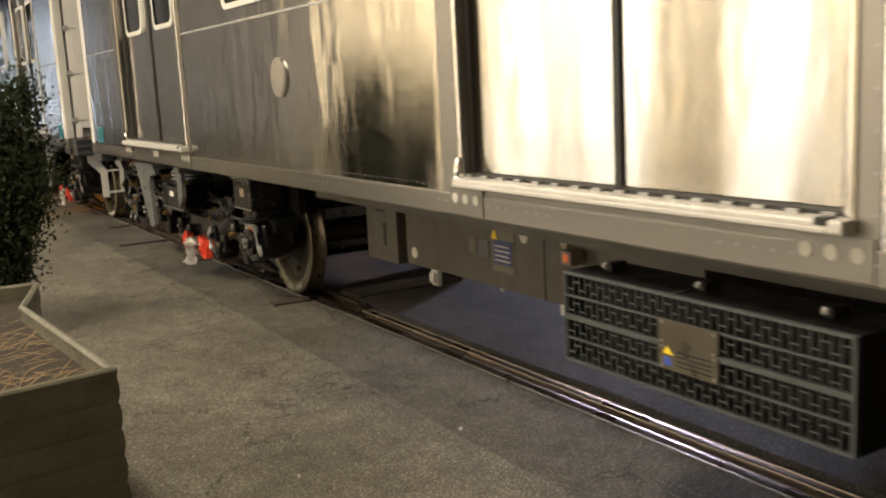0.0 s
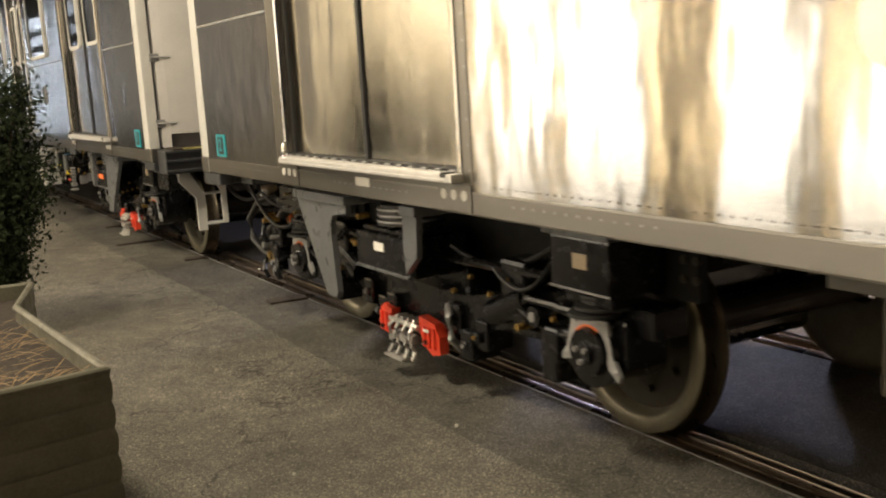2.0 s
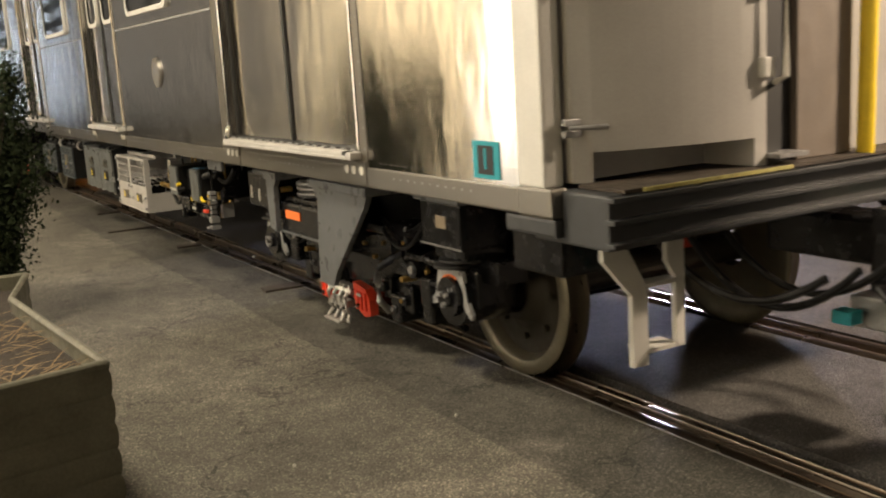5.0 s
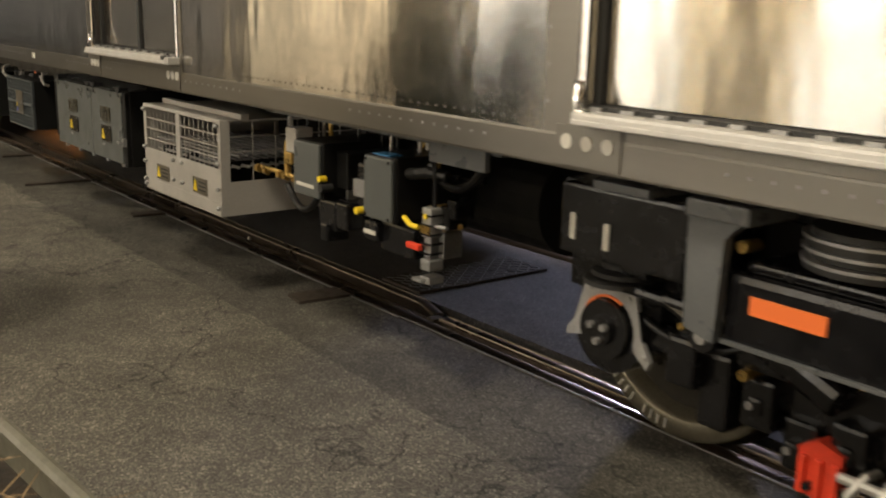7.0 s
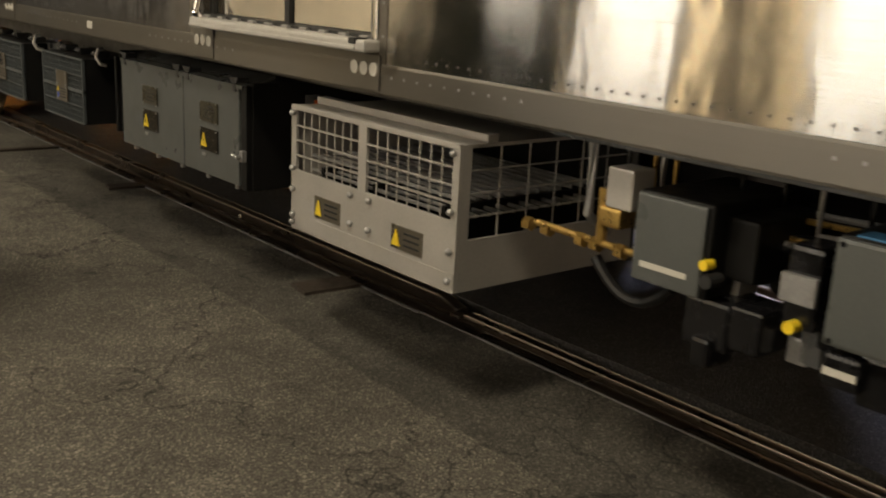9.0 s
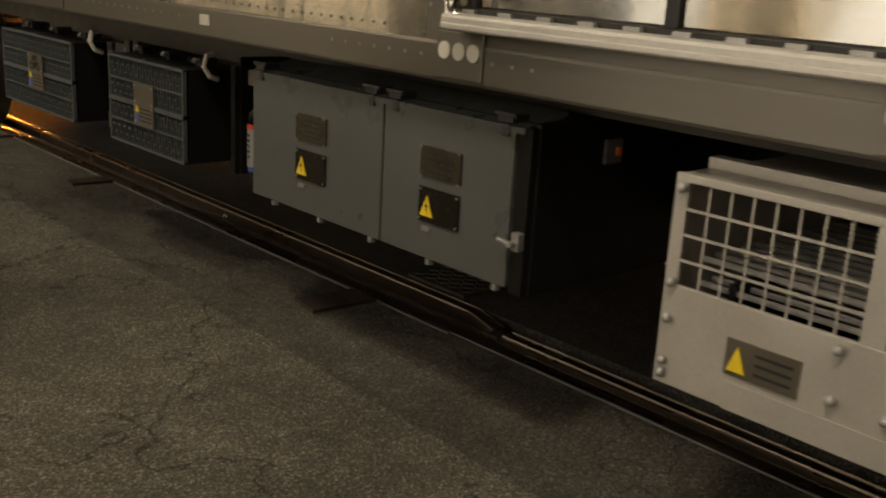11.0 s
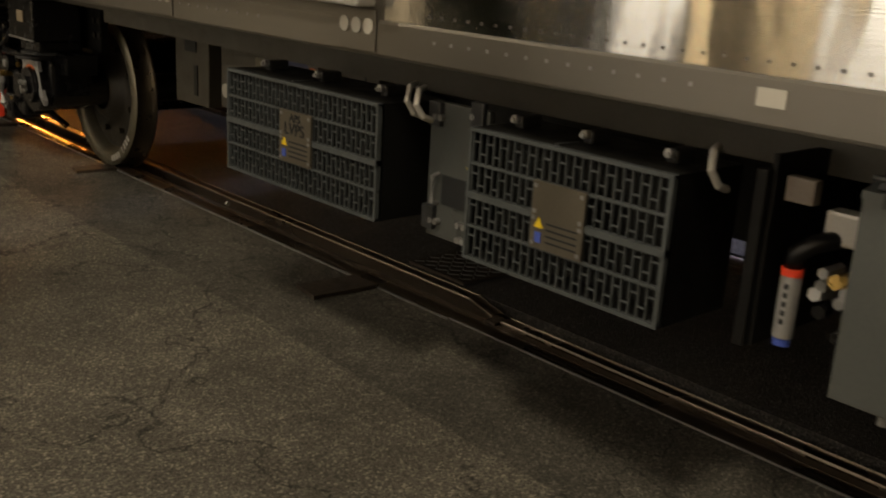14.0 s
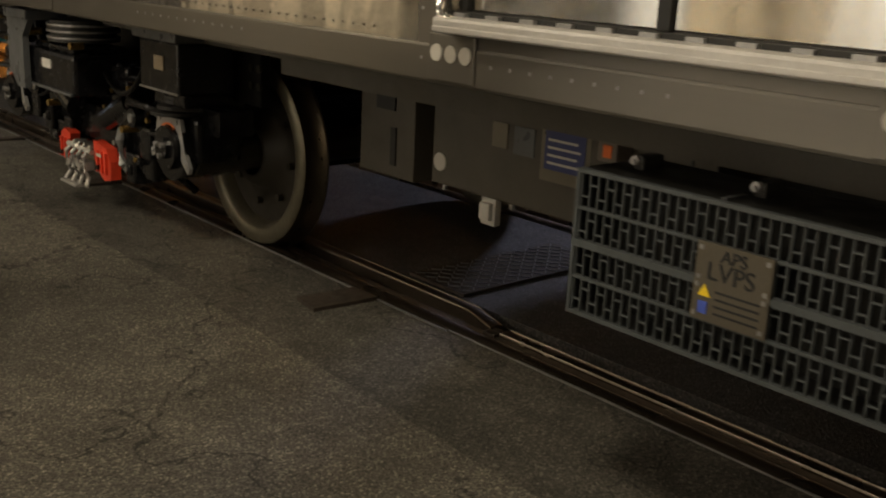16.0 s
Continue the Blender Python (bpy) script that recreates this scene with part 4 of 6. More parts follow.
def grid_box(car, y0, y1, z0, z1, x):
    """Silver resistor box: mesh windows above, flat plate below."""
    zc = z0 + 0.487 * (z1 - z0)
    ym = y0 + 0.525 * (y1 - y0)
    g = part("resistor_box", boxes((x, x + 0.012, y0, y1, z0, zc), bevel=0.002), SILVER, car, "silver steel box with wire mesh windows")
    for a, b in ((y0, y0 + 0.028), (ym - 0.022, ym + 0.022), (y1 - 0.028, y1)):
        part("front_post", boxes((x + 0.0005, x + 0.0115, a, b, zc - 0.001, z1 - 0.014)), SILVER, g)
    part("front_rail", boxes((x - 0.001, x + 0.013, y0, y1, z1 - 0.015, z1 + 0.001), bevel=0.002), SILVER, g)
    part("overlap_sheet", boxes((x - 0.003, x - 0.0002, y0 + 0.002, y1 - 0.16, z0, z0 + 0.055)), SILVER, g)
    part("box_top", boxes((x + 0.012, 0.15, y0, y1, z1 - 0.012, z1 - 0.002)), SILVER, g)
    for a, b in ((x + 0.10, x + 0.14), (0.02, 0.06)):
        part("top_channel", boxes((a, b, y0, y1, z1 - 0.002, z1 + 0.022), bevel=0.003), SILVER, g)
    part("box_side", boxes((x + 0.012, x + 0.045, y0, y0 + 0.010, z0, z1 - 0.012), (x + 0.045, 0.15, y0, y0 + 0.010, z0, z0 + 0.15), (0.12, 0.15, y0, y0 + 0.010, z0 + 0.15, z1 - 0.012)), SILVER, g)
    part("box_side", boxes((x + 0.012, 0.15, y1 - 0.010, y1, z0, z1 - 0.012)), SILVER, g)
    part("box_back", boxes((0.15, 0.16, y0, y1, z0, z1), (x + 0.012, 0.15, y0 + 0.01, y1 - 0.01, z0, z0 + 0.01)), BLACKBOX, g)
    bm = bmesh.new()
    for a, b in ((y0 + 0.028, ym - 0.022), (ym + 0.022, y1 - 0.028)):
        n = 8
        for i in range(1, n):
            y = a + (b - a) * i / n
            box(bm, x + 0.004, x + 0.007, y - 0.0022, y + 0.0022, zc, z1 - 0.016)
        for i in range(1, 4):
            z = zc + (z1 - 0.016 - zc) * i / 4
            box(bm, x + 0.002, x + 0.005, a, b, z - 0.0026, z + 0.0026)
    for i in range(1, 6):
        xx = x + 0.045 + (0.12 - x - 0.045) * i / 6
        box(bm, xx - 0.002, xx + 0.002, y0 + 0.003, y0 + 0.006, z0 + 0.15, z1 - 0.012)
    for i in range(1, 4):
        z = z0 + 0.15 + (z1 - z0 - 0.16) * i / 4
        box(bm, x + 0.045, 0.12, y0 + 0.003, y0 + 0.006, z - 0.002, z + 0.002)
    part("wire_mesh", bm, SILVER, g, "welded wire mesh")
    for i in range(24):
        xr = x + 0.06 + (i % 12) * 0.048
        zr = z0 + (0.205 if i < 12 else 0.255)
        part("resistor_rod", rod(bmesh.new(), (xr, y0 + 0.04, zr), (xr, y1 - 0.04, zr), 0.0065, 6), ALU, g)
    for yr in (y0 + 0.12, ym, y1 - 0.12):
        part("rod_support", boxes((x + 0.05, 0.10, yr - 0.008, yr + 0.008, z0 + 0.02, z0 + 0.224)), BLACKBOX, g)
    for y, z in ((y0 + 0.02, 0.94), (y0 + 0.02, 0.55), (y0 + 0.02, 0.28), (y0 + 0.02, 0.08), (ym - 0.05, 0.44), (ym - 0.05, 0.22), (ym + 0.05, 0.44), (ym + 0.05, 0.22), (y1 - 0.02, 0.94), (y1 - 0.02, 0.5), (y1 - 0.02, 0.33), (y1 - 0.02, 0.12), (y1 - 0.02, 0.06)):
        bm = rod(bmesh.new(), (x - 0.014, y, z0 + z * (z1 - z0)), (x + 0.001, y, z0 + z * (z1 - z0)), 0.0075, 12)
        bmesh.ops.create_icosphere(bm, subdivisions=2, radius=0.011, matrix=pose(x - 0.008, y, z0 + z * (z1 - z0)))
        part("dome_bolt", bm, CLAMP, g, "", True)
    for y in (y1 - 0.23, y0 + 0.22):
        p = part("plate", boxes((x - 0.004, x, y - 0.075, y + 0.075, z0 + 0.07, z0 + 0.142)), PLATE, g, "engraved warning")
        bm = bmesh.new()
        prism(bm, [(y + 0.068, z0 + 0.080), (y + 0.030, z0 + 0.080), (y + 0.049, z0 + 0.130)], "x", x - 0.007, x - 0.004)
        part("warning_triangle", bm, YELLOW, p, "yellow warning triangle")
        bm = bmesh.new()
        for i in range(3):
            box(bm, x - 0.0055, x - 0.004, y - 0.062, y + 0.012, z0 + 0.085 + i * 0.018, z0 + 0.091 + i * 0.018)
        part("lettering", bm, INK, p)
    return g


def valve_cluster(car, y):
    """Pneumatic units below the floor between the bogie and the resistor box, from y on."""
    x = -0.56
    u = part("valve_box", boxes((x, -0.22, y + 0.655, y + 0.86, 0.615, 0.83), (x + 0.06, -0.24, y + 0.58, y + 0.66, 0.66, 0.80), bevel=0.008), BLACKBOX, car, "pneumatic control box with a grey cover")
    part("box_cover", boxes((x - 0.014, x - 0.001, y + 0.665, y + 0.855, 0.62, 0.825), bevel=0.006), BOXGREY, u, "grey cover")
    part("cover_knob", rod(bmesh.new(), (x - 0.02, y + 0.645, 0.665), (x + 0.03, y + 0.645, 0.665), 0.016, 12), RUBBER, u)
    part("label", boxes((x - 0.0165, x - 0.0135, y + 0.70, y + 0.83, 0.655, 0.668)), PALE, u)
    part("yellow_cap", rod(bmesh.new(), (x - 0.02, y + 0.655, 0.70), (x + 0.01, y + 0.655, 0.70), 0.012), YELLOW, u)
    part("lower_block", boxes((x + 0.02, x + 0.16, y + 0.60, y + 0.72, 0.50, 0.615), (x + 0.0, x + 0.10, y + 0.63, y + 0.68, 0.46, 0.53), bevel=0.01), IRON, u)
    v = part("valve_box", boxes((x + 0.012, -0.20, y + 0.195, y + 0.375, 0.605, 0.835), bevel=0.012), BLACKBOX, car, "tall pneumatic control box with a grey cover")
    part("box_cover", boxes((x - 0.006, x + 0.013, y + 0.20, y + 0.37, 0.61, 0.83), bevel=0.009), BOXGREY, v, "grey cover")
    for dz in (0.622, 0.818):
        for dy in (0.215, 0.355):
            part("cover_screw", rod(bmesh.new(), (x - 0.009, y + dy, dz), (x - 0.004, y + dy, dz), 0.006, 8), IRON, v)
    part("blue_tape", boxes((x + 0.012, x + 0.07, y + 0.24, y + 0.34, 0.834, 0.838)), TAPE_BLUE, v, "strip of blue tape")
    part("lower_block", boxes((x + 0.02, x + 0.18, y + 0.10, y + 0.30, 0.50, 0.605), (x - 0.01, x + 0.05, y + 0.28, y + 0.36, 0.53, 0.60), bevel=0.01), IRON, v)
    part("label", boxes((x - 0.013, x - 0.009, y + 0.285, y + 0.355, 0.555, 0.57)), PALE, v)
    w = part("filter_unit", boxes((x + 0.05, x + 0.16, y + 0.42, y + 0.50, 0.60, 0.78), bevel=0.012), IRON, car, "black filter unit")
    part("filter_collar", boxes((x + 0.035, x + 0.05, y + 0.42, y + 0.50, 0.66, 0.72)), ALU, w)
    part("yellow_cap", rod(bmesh.new(), (x + 0.02, y + 0.46, 0.61), (x + 0.06, y + 0.46, 0.61), 0.014), YELLOW, w)
    c = part("cock_valve", boxes((x + 0.0, x + 0.05, y - 0.02, y + 0.03, 0.60, 0.70), (x + 0.005, x + 0.045, y - 0.014, y + 0.022, 0.53, 0.60), (x - 0.006, x + 0.056, y - 0.024, y + 0.026, 0.49, 0.53), bevel=0.008), ALU, car, "cast shut-off valve with tags")
    part("yellow_handle", tube(bmesh.new(), [(x - 0.02, y + 0.10, 0.655), (x - 0.03, y + 0.05, 0.64), (x - 0.02, y + 0.02, 0.635)], 0.009), YELLOW, c, "yellow handle")
    part("red_handle", boxes((x - 0.02, x + 0.0, y + 0.02, y + 0.09, 0.555, 0.575), bevel=0.004), RED, c, "red handle")
    part("tag", boxes((x - 0.004, x, y - 0.02, y + 0.03, 0.615, 0.64)), BRASS, c)
    bm = bmesh.new()
    rod(bm, (x + 0.04, y + 0.88, 0.66), (x + 0.04, y + 1.22, 0.665), 0.010)
    for k in (0.92, 1.0, 1.05, 1.17, 1.24):
        rod(bm, (x + 0.04, y + k, 0.655), (x + 0.04, y + k + 0.025, 0.655), 0.019, 6)
    rod(bm, (x + 0.04, y + 1.0, 0.66), (x + 0.04, y + 1.0, 0.80), 0.014)
    box(bm, x + 0.02, x + 0.08, y + 0.93, y + 1.0, 0.71, 0.76, 0.008)
    part("brass_manifold", bm, BRASS, car, "brass pipe fittings")
    part("solenoid", boxes((x + 0.02, x + 0.10, y + 0.90, y + 0.98, 0.76, 0.86), bevel=0.006), SILVER, car, "silver solenoid block")
    part("hose", tube(bmesh.new(), arc((x + 0.05, y + 0.78, 0.60), (x + 0.05, y + 1.02, 0.62), 0.07), 0.014), HOSE, car, "black rubber hose")
    part("hose", tube(bmesh.new(), arc((x + 0.16, y - 0.10, 0.84), (x + 0.10, y + 0.12, 0.82), 0.08), 0.016), HOSE, car)
    part("support_plate", boxes((x + 0.02, x + 0.04, y - 0.26, y + 0.02, 0.85, 0.93), (x + 0.05, 0.0, y - 0.3, y + 1.2, 0.90, 0.93)), BRACKET, car)
    part("reservoir", rod(bmesh.new(), (-0.02, y - 0.14, 0.68), (-0.02, y + 0.75, 0.68), 0.18, 28), BLACKBOX, car, "black air tank")
    part("pipe", tube(bmesh.new(), [(x + 0.12, y + 1.12, 0.90), (x + 0.12, y + 1.12, 0.70), (x + 0.2, y + 1.12, 0.64)], 0.014), ALU, car)
    rng = random.Random(21)
    for k in range(14):
        yy, zz, hh = y + rng.uniform(-0.12, 0.85), rng.uniform(0.50, 0.66), rng.uniform(0.04, 0.10)
        part("fitting_block", boxes((x + 0.10, x + 0.18, yy - 0.025, yy + 0.025, zz, zz + hh), bevel=0.005), (IRON, IRON, ALU, BRASS, BRACKET)[k % 5], v)
    for k in range(8):
        ya_, yb_ = y + rng.uniform(-0.1, 0.4), y + rng.uniform(0.4, 1.1)
        part("air_pipe", tube(bmesh.new(), [(x + 0.15 + 0.02 * k, ya_, 0.90), (x + 0.15 + 0.02 * k, ya_, 0.74 + 0.01 * k), (x + 0.15 + 0.02 * k, yb_, 0.72 + 0.01 * k), (x + 0.15 + 0.02 * k, yb_, 0.90)], 0.008, 6), (IRON, ALU, BRASS)[k % 3], v)
    for k in range(5):
        part("valve_band", boxes((x - 0.004, x + 0.052, y - 0.022, y + 0.032, 0.545 + 0.032 * k, 0.551 + 0.032 * k)), IRON, c)
    part("valve_tag", rod(bmesh.new(), (x - 0.006, y + 0.005, 0.672), (x + 0.0, y + 0.005, 0.672), 0.009, 14), YELLOW, c, "yellow valve tag")
    part("cross_pipe", rod(bmesh.new(), (x + 0.02, y - 0.08, 0.645), (x + 0.02, y + 0.0, 0.64), 0.007), ALU, c)
    part("elbow", tube(bmesh.new(), [(x + 0.06, y - 0.02, 0.80), (x + 0.03, y + 0.03, 0.81), (x + 0.02, y + 0.08, 0.80), (x + 0.03, y + 0.14, 0.79)], 0.020, 12), HOSE, c)
    part("cock_stem", rod(bmesh.new(), (x + 0.03, y + 0.0, 0.70), (x + 0.03, y + 0.0, 0.90), 0.008), IRON, c)
    part("drain_tap", boxes((x + 0.0, x + 0.06, y - 0.02, y + 0.03, 0.445, 0.47), (x - 0.02, x + 0.02, y + 0.0, y + 0.05, 0.45, 0.462), bevel=0.003), ALU, c)
    part("relay_block", boxes((x + 0.02, x + 0.14, y + 0.52, y + 0.60, 0.52, 0.62), bevel=0.008), IRON, w)
    bm = bmesh.new()
    for k in range(9):
        rod(bm, (x + 0.14, y + 0.02 * k, 0.62 - 0.004 * k), (x + 0.15, y + 0.02 * k + 0.012, 0.62), 0.010, 6)
    part("fitting_cluster", bm, BRASS, car)


def brown_box(car, y0, y1, y_small, x, seam, yl, zl, stickers, z0):
    """Shallow olive-brown box behind the lattice boxes, with a smaller one beside it."""
    z1 = 0.86
    b = part("converter_box", boxes((x, 0.7, y0, y1, z0, z1), bevel=0.006), BROWNBOX, car, "olive brown converter box")
    ym = seam
    part("box_seam", boxes((x - 0.003, x + 0.001, ym - 0.004, ym + 0.004, z0, z1)), RUBBER, b)
    for y, z in stickers:
        part("round_sticker", rod(bmesh.new(), (x - 0.005, y, z), (x, y, z), 0.032, 18), PALE, b, "round cream sticker")
    part("notice", boxes((x - 0.005, x, yl - 0.082, yl + 0.082, zl - 0.062, zl + 0.062)), NAVY, b, "dark blue notice")
    bm = bmesh.new()
    for i in range(4):
        box(bm, x - 0.0065, x - 0.005, yl - 0.065 + 0.012 * (i % 2), yl + 0.068, zl - 0.044 + i * 0.024, zl - 0.037 + i * 0.024)
    part("lettering", bm, PALE, b)
    bm = bmesh.new()
    prism(bm, [(yl + 0.098, zl + 0.064), (yl + 0.048, zl + 0.064), (yl + 0.073, zl + 0.118)], "x", x - 0.006, x)
    part("warning_triangle", bm, YELLOW, b)
    part("clear_sleeve", boxes((x - 0.002, x, yl - 0.10, yl + 0.10, zl - 0.10, zl + 0.13)), PLATE, b, "worn clear notice sleeve")
    part("side_label", boxes((x - 0.004, x, yl + 0.13, yl + 0.22, zl - 0.04, zl + 0.05)), BRACKET, b)
    part("tape", boxes((x - 0.004, x, yl + 0.25, yl + 0.32, zl - 0.03, zl + 0.05)), PLATE, b)
    part("white_bracket", boxes((x + 0.02, x + 0.05, y1 - 0.31, y1 - 0.24, z0 - 0.10, z0 + 0.01), (x + 0.0, x + 0.03, y1 - 0.30, y1 - 0.25, z0 - 0.08, z0 - 0.02), bevel=0.006), WHITE, b, "white bracket under the box")
    part("white_bracket", boxes((x + 0.02, x + 0.05, seam - 0.145, seam - 0.085, z0 - 0.06, z0 + 0.02), bevel=0.006), WHITE, b, "white bracket under the box")
    s = part("junction_box", boxes((x - 0.02, 0.5, y1 + 0.08, y_small, z0 - 0.02, z1), bevel=0.006), BROWNBOX, car, "small olive brown junction box")
    yc = (y1 + 0.08 + y_small) / 2
    part("notice", boxes((x - 0.025, x - 0.02, yc - 0.05, yc + 0.06, 0.68, 0.80)), INK, s)
    part("handle_slot", boxes((x - 0.026, x - 0.02, yc - 0.06, yc - 0.03, 0.48, 0.62)), RUBBER, s)
    for k in range(5):
        y = y0 + 0.1 + k * (y_small - y0 - 0.2) / 4
        part("foot_bolt", rod(bmesh.new(), (x + 0.03, y, z0 - 0.025), (x + 0.03, y, z0 + 0.01), 0.010, 8), ALU, b)
    part("mounting_rail", boxes((x - 0.25, x - 0.05, y0, y_small, 0.86, 0.93)), BROWNBOX, car)


def end_front(car, y):
    """Car end that faces the gap: corner post, hinged panel, anticlimber, step, hoses."""
    part("corner_post", boxes((SIDE - 0.004, SIDE + 0.08, y - 0.15, y - 0.001, 1.025, Z_TOP), bevel=0.012), WHITE, car, "white corner post")
    n = 12
    for x0, x1 in ((SIDE + 0.10, 0.19), (1.25, FAR - 0.1)):
        pts = [(x0 + (x1 - x0) * i / n, y - 0.17 - 0.20 * math.sin(0.5 * math.pi * (i / n if x0 < 0 else 1 - i / n)) ** 0.8) for i in range(n + 1)]
        pts += [(x1, y), (x0, y)]
        bm = bmesh.new()
        if x0 < 0:
            prism(bm, pts, "z", 1.135, Z_TOP)
            cut = [p for p in pts[:n + 1] if p[0] < -0.40]
            prism(bm, cut + [(cut[-1][0], y), (x0, y)], "z", 1.035, 1.135)
            cut = [p for p in pts[:n + 1] if p[0] > 0.10]
            prism(bm, cut + [(cut[-1][0], y), (cut[0][0], y)], "z", 1.035, 1.135)
            box(bm, -0.456, 0.131, y - 0.13, y - 0.02, 1.036, 1.135)
        else:
            prism(bm, pts, "z", 1.035, Z_TOP)
        e2 = part("end_panel", bm, GREY_END, car, "curved grey painted end panel with a foot pocket")
        e = e2 if x0 < 0 else e
    part("gangway_seal", boxes((0.19, 0.25, y - 0.37, y - 0.02, 1.035, 2.9), (0.25, 0.36, y - 0.33, y - 0.02, 1.035, 2.9), (1.19, 1.25, y - 0.37, y - 0.02, 1.035, 2.9), (0.36, 1.19, y - 0.35, y - 0.02, 2.84, 2.9)), RUBBER, car, "black gangway seal")
    gd = part("gangway_door", boxes((0.36, 0.66, y - 0.36, y - 0.30, 1.035, 2.84), bevel=0.006), END_BROWN, car, "grey-brown gangway panel")
    part("gangway_panel", boxes((0.66, 1.19, y - 0.30, y - 0.26, 1.035, 2.84), bevel=0.006), GREY_END, car, "tan inner gangway panel")
    part("yellow_gate_post", rod(bmesh.new(), (0.69, y - 0.40, 1.03), (0.72, y - 0.40, 2.6), 0.032, 14), YELLOW, car, "yellow safety gate post")
    part("grab_bar", tube(bmesh.new(), [(0.23, y - 0.37, 1.32), (0.23, y - 0.42, 1.34), (0.23, y - 0.42, 2.0), (0.23, y - 0.37, 2.04)], 0.012), PALE, gd, "pale grab bar")
    for z in (1.34, 1.62):
        part("red_latch", boxes((0.15, 0.20, y - 0.40, y - 0.36, z, z + 0.07), bevel=0.006), WHITE, gd, "white latch block")
    part("step_plate", boxes((0.19, 0.34, y - 0.43, y - 0.33, 1.06, 1.075)), ALU, gd)
    for z in (1.22, 1.72, 2.2):
        bm = boxes((SIDE + 0.06, SIDE + 0.14, y - 0.19, y - 0.165, z - 0.03, z - 0.008), (SIDE + 0.06, SIDE + 0.14, y - 0.19, y - 0.165, z + 0.008, z + 0.03), bevel=0.003)
        rod(bm, (SIDE + 0.07, y - 0.195, z), (SIDE + 0.20, y - 0.24, z), 0.008)
        part("hinge", bm, ALU, e, "bright hinge")
    part("threshold_edge", boxes((-0.44, 0.25, y - 0.438, y - 0.43, 1.021, 1.034)), EDGE_YELLOW, car, "worn yellow edge line")
    part("threshold_strip", boxes((SIDE + 0.1, FAR - 0.1, y - 0.43, y - 0.2, 1.022, 1.034)), TIE, car, "worn threshold strip")
    a = part("anticlimber", boxes((SIDE + 0.04, FAR - 0.04, y - 0.42, y - 0.02, 0.84, 1.02), bevel=0.01), DARKGREY, car, "dark grey ribbed anticlimber")
    for z in (0.855, 0.93, 1.0):
        part("rib", boxes((SIDE + 0.03, FAR - 0.03, y - 0.455, y - 0.41, z, z + 0.016), bevel=0.003), DARKGREY, a)
    part("corner_casting", boxes((SIDE - 0.009, SIDE + 0.06, y - 0.19, y + 0.0, 0.925, 1.03), bevel=0.012), SKIRT, car, "steel corner casting")
    part("corner_gusset", boxes((SIDE + 0.005, SIDE + 0.1, y - 0.19, y + 0.10, 0.86, 0.925), bevel=0.012), DARKGREY, car, "dark corner gusset")
    part("corner_block", boxes((-0.48, -0.30, y - 0.05, y + 0.25, 0.68, 0.87), (-0.42, -0.28, y + 0.25, y + 0.33, 0.76, 0.86), bevel=0.015), IRON, car)
    # step
    st = part("step_bracket", boxes((-0.44, -0.34, y - 0.20, y - 0.16, 0.80, 0.90), (-0.16, -0.06, y - 0.20, y - 0.16, 0.80, 0.90), bevel=0.006), BRACKET, car, "step below the anticlimber")
    bm = bmesh.new()
    prism(bm, [(-0.44, 0.84), (-0.36, 0.84), (-0.245, 0.64), (-0.245, 0.36), (-0.315, 0.36), (-0.315, 0.62), (-0.44, 0.76)], "y", y - 0.225, y - 0.20)
    prism(bm, [(-0.15, 0.84), (-0.07, 0.84), (-0.07, 0.40), (-0.11, 0.40), (-0.11, 0.66), (-0.15, 0.72)], "y", y - 0.225, y - 0.20)
    part("step_side", bm, WHITE, st, "white painted step side")
    part("step_tread", boxes((-0.25, -0.10, y - 0.225, y - 0.12, 0.400, 0.415)), WHITE, st)
    part("step_tread", boxes((-0.25, -0.10, y - 0.225, y - 0.16, 0.64, 0.655)), WHITE, st)
    coupler(car, y, -1)


def coupler(car, y, s):
    c = part("coupler", boxes((MID - 0.11, MID + 0.11, min(y, y + s * 0.66), max(y, y + s * 0.66), 0.62, 0.80), (MID - 0.2, MID + 0.2, min(y + s * 0.55, y + s * 0.78), max(y + s * 0.55, y + s * 0.78), 0.55, 0.86), bevel=0.02), IRON, car, "black steel coupler")
    part("electric_head", boxes((MID - 0.24, MID + 0.24, min(y + s * 0.5, y + s * 0.76), max(y + s * 0.5, y + s * 0.76), 0.42, 0.54), bevel=0.01), ALU, c)
    part("teal_tag", boxes((MID - 0.34, MID - 0.27, min(y + s * 0.50, y + s * 0.58), max(y + s * 0.50, y + s * 0.58), 0.45, 0.50), bevel=0.006), TEAL, c, "teal wrapped connector")
    for k, (x0, sag) in enumerate(((-0.05, 0.16), (0.12, 0.22), (0.30, 0.2), (1.05, 0.2), (1.25, 0.16))):
        bm = tube(bmesh.new(), arc((x0, y + s * 0.02, 0.80), (x0 + 0.12, y + s * 0.72, 0.70), sag, 12), 0.015)
        part("jumper_hose", bm, HOSE, c, "black jumper hose")
    part("red_lamp", boxes((0.1, 0.18, y + s * 0.0 - 0.02, y + s * 0.0 + 0.02, 0.70, 0.74)), RED, c)


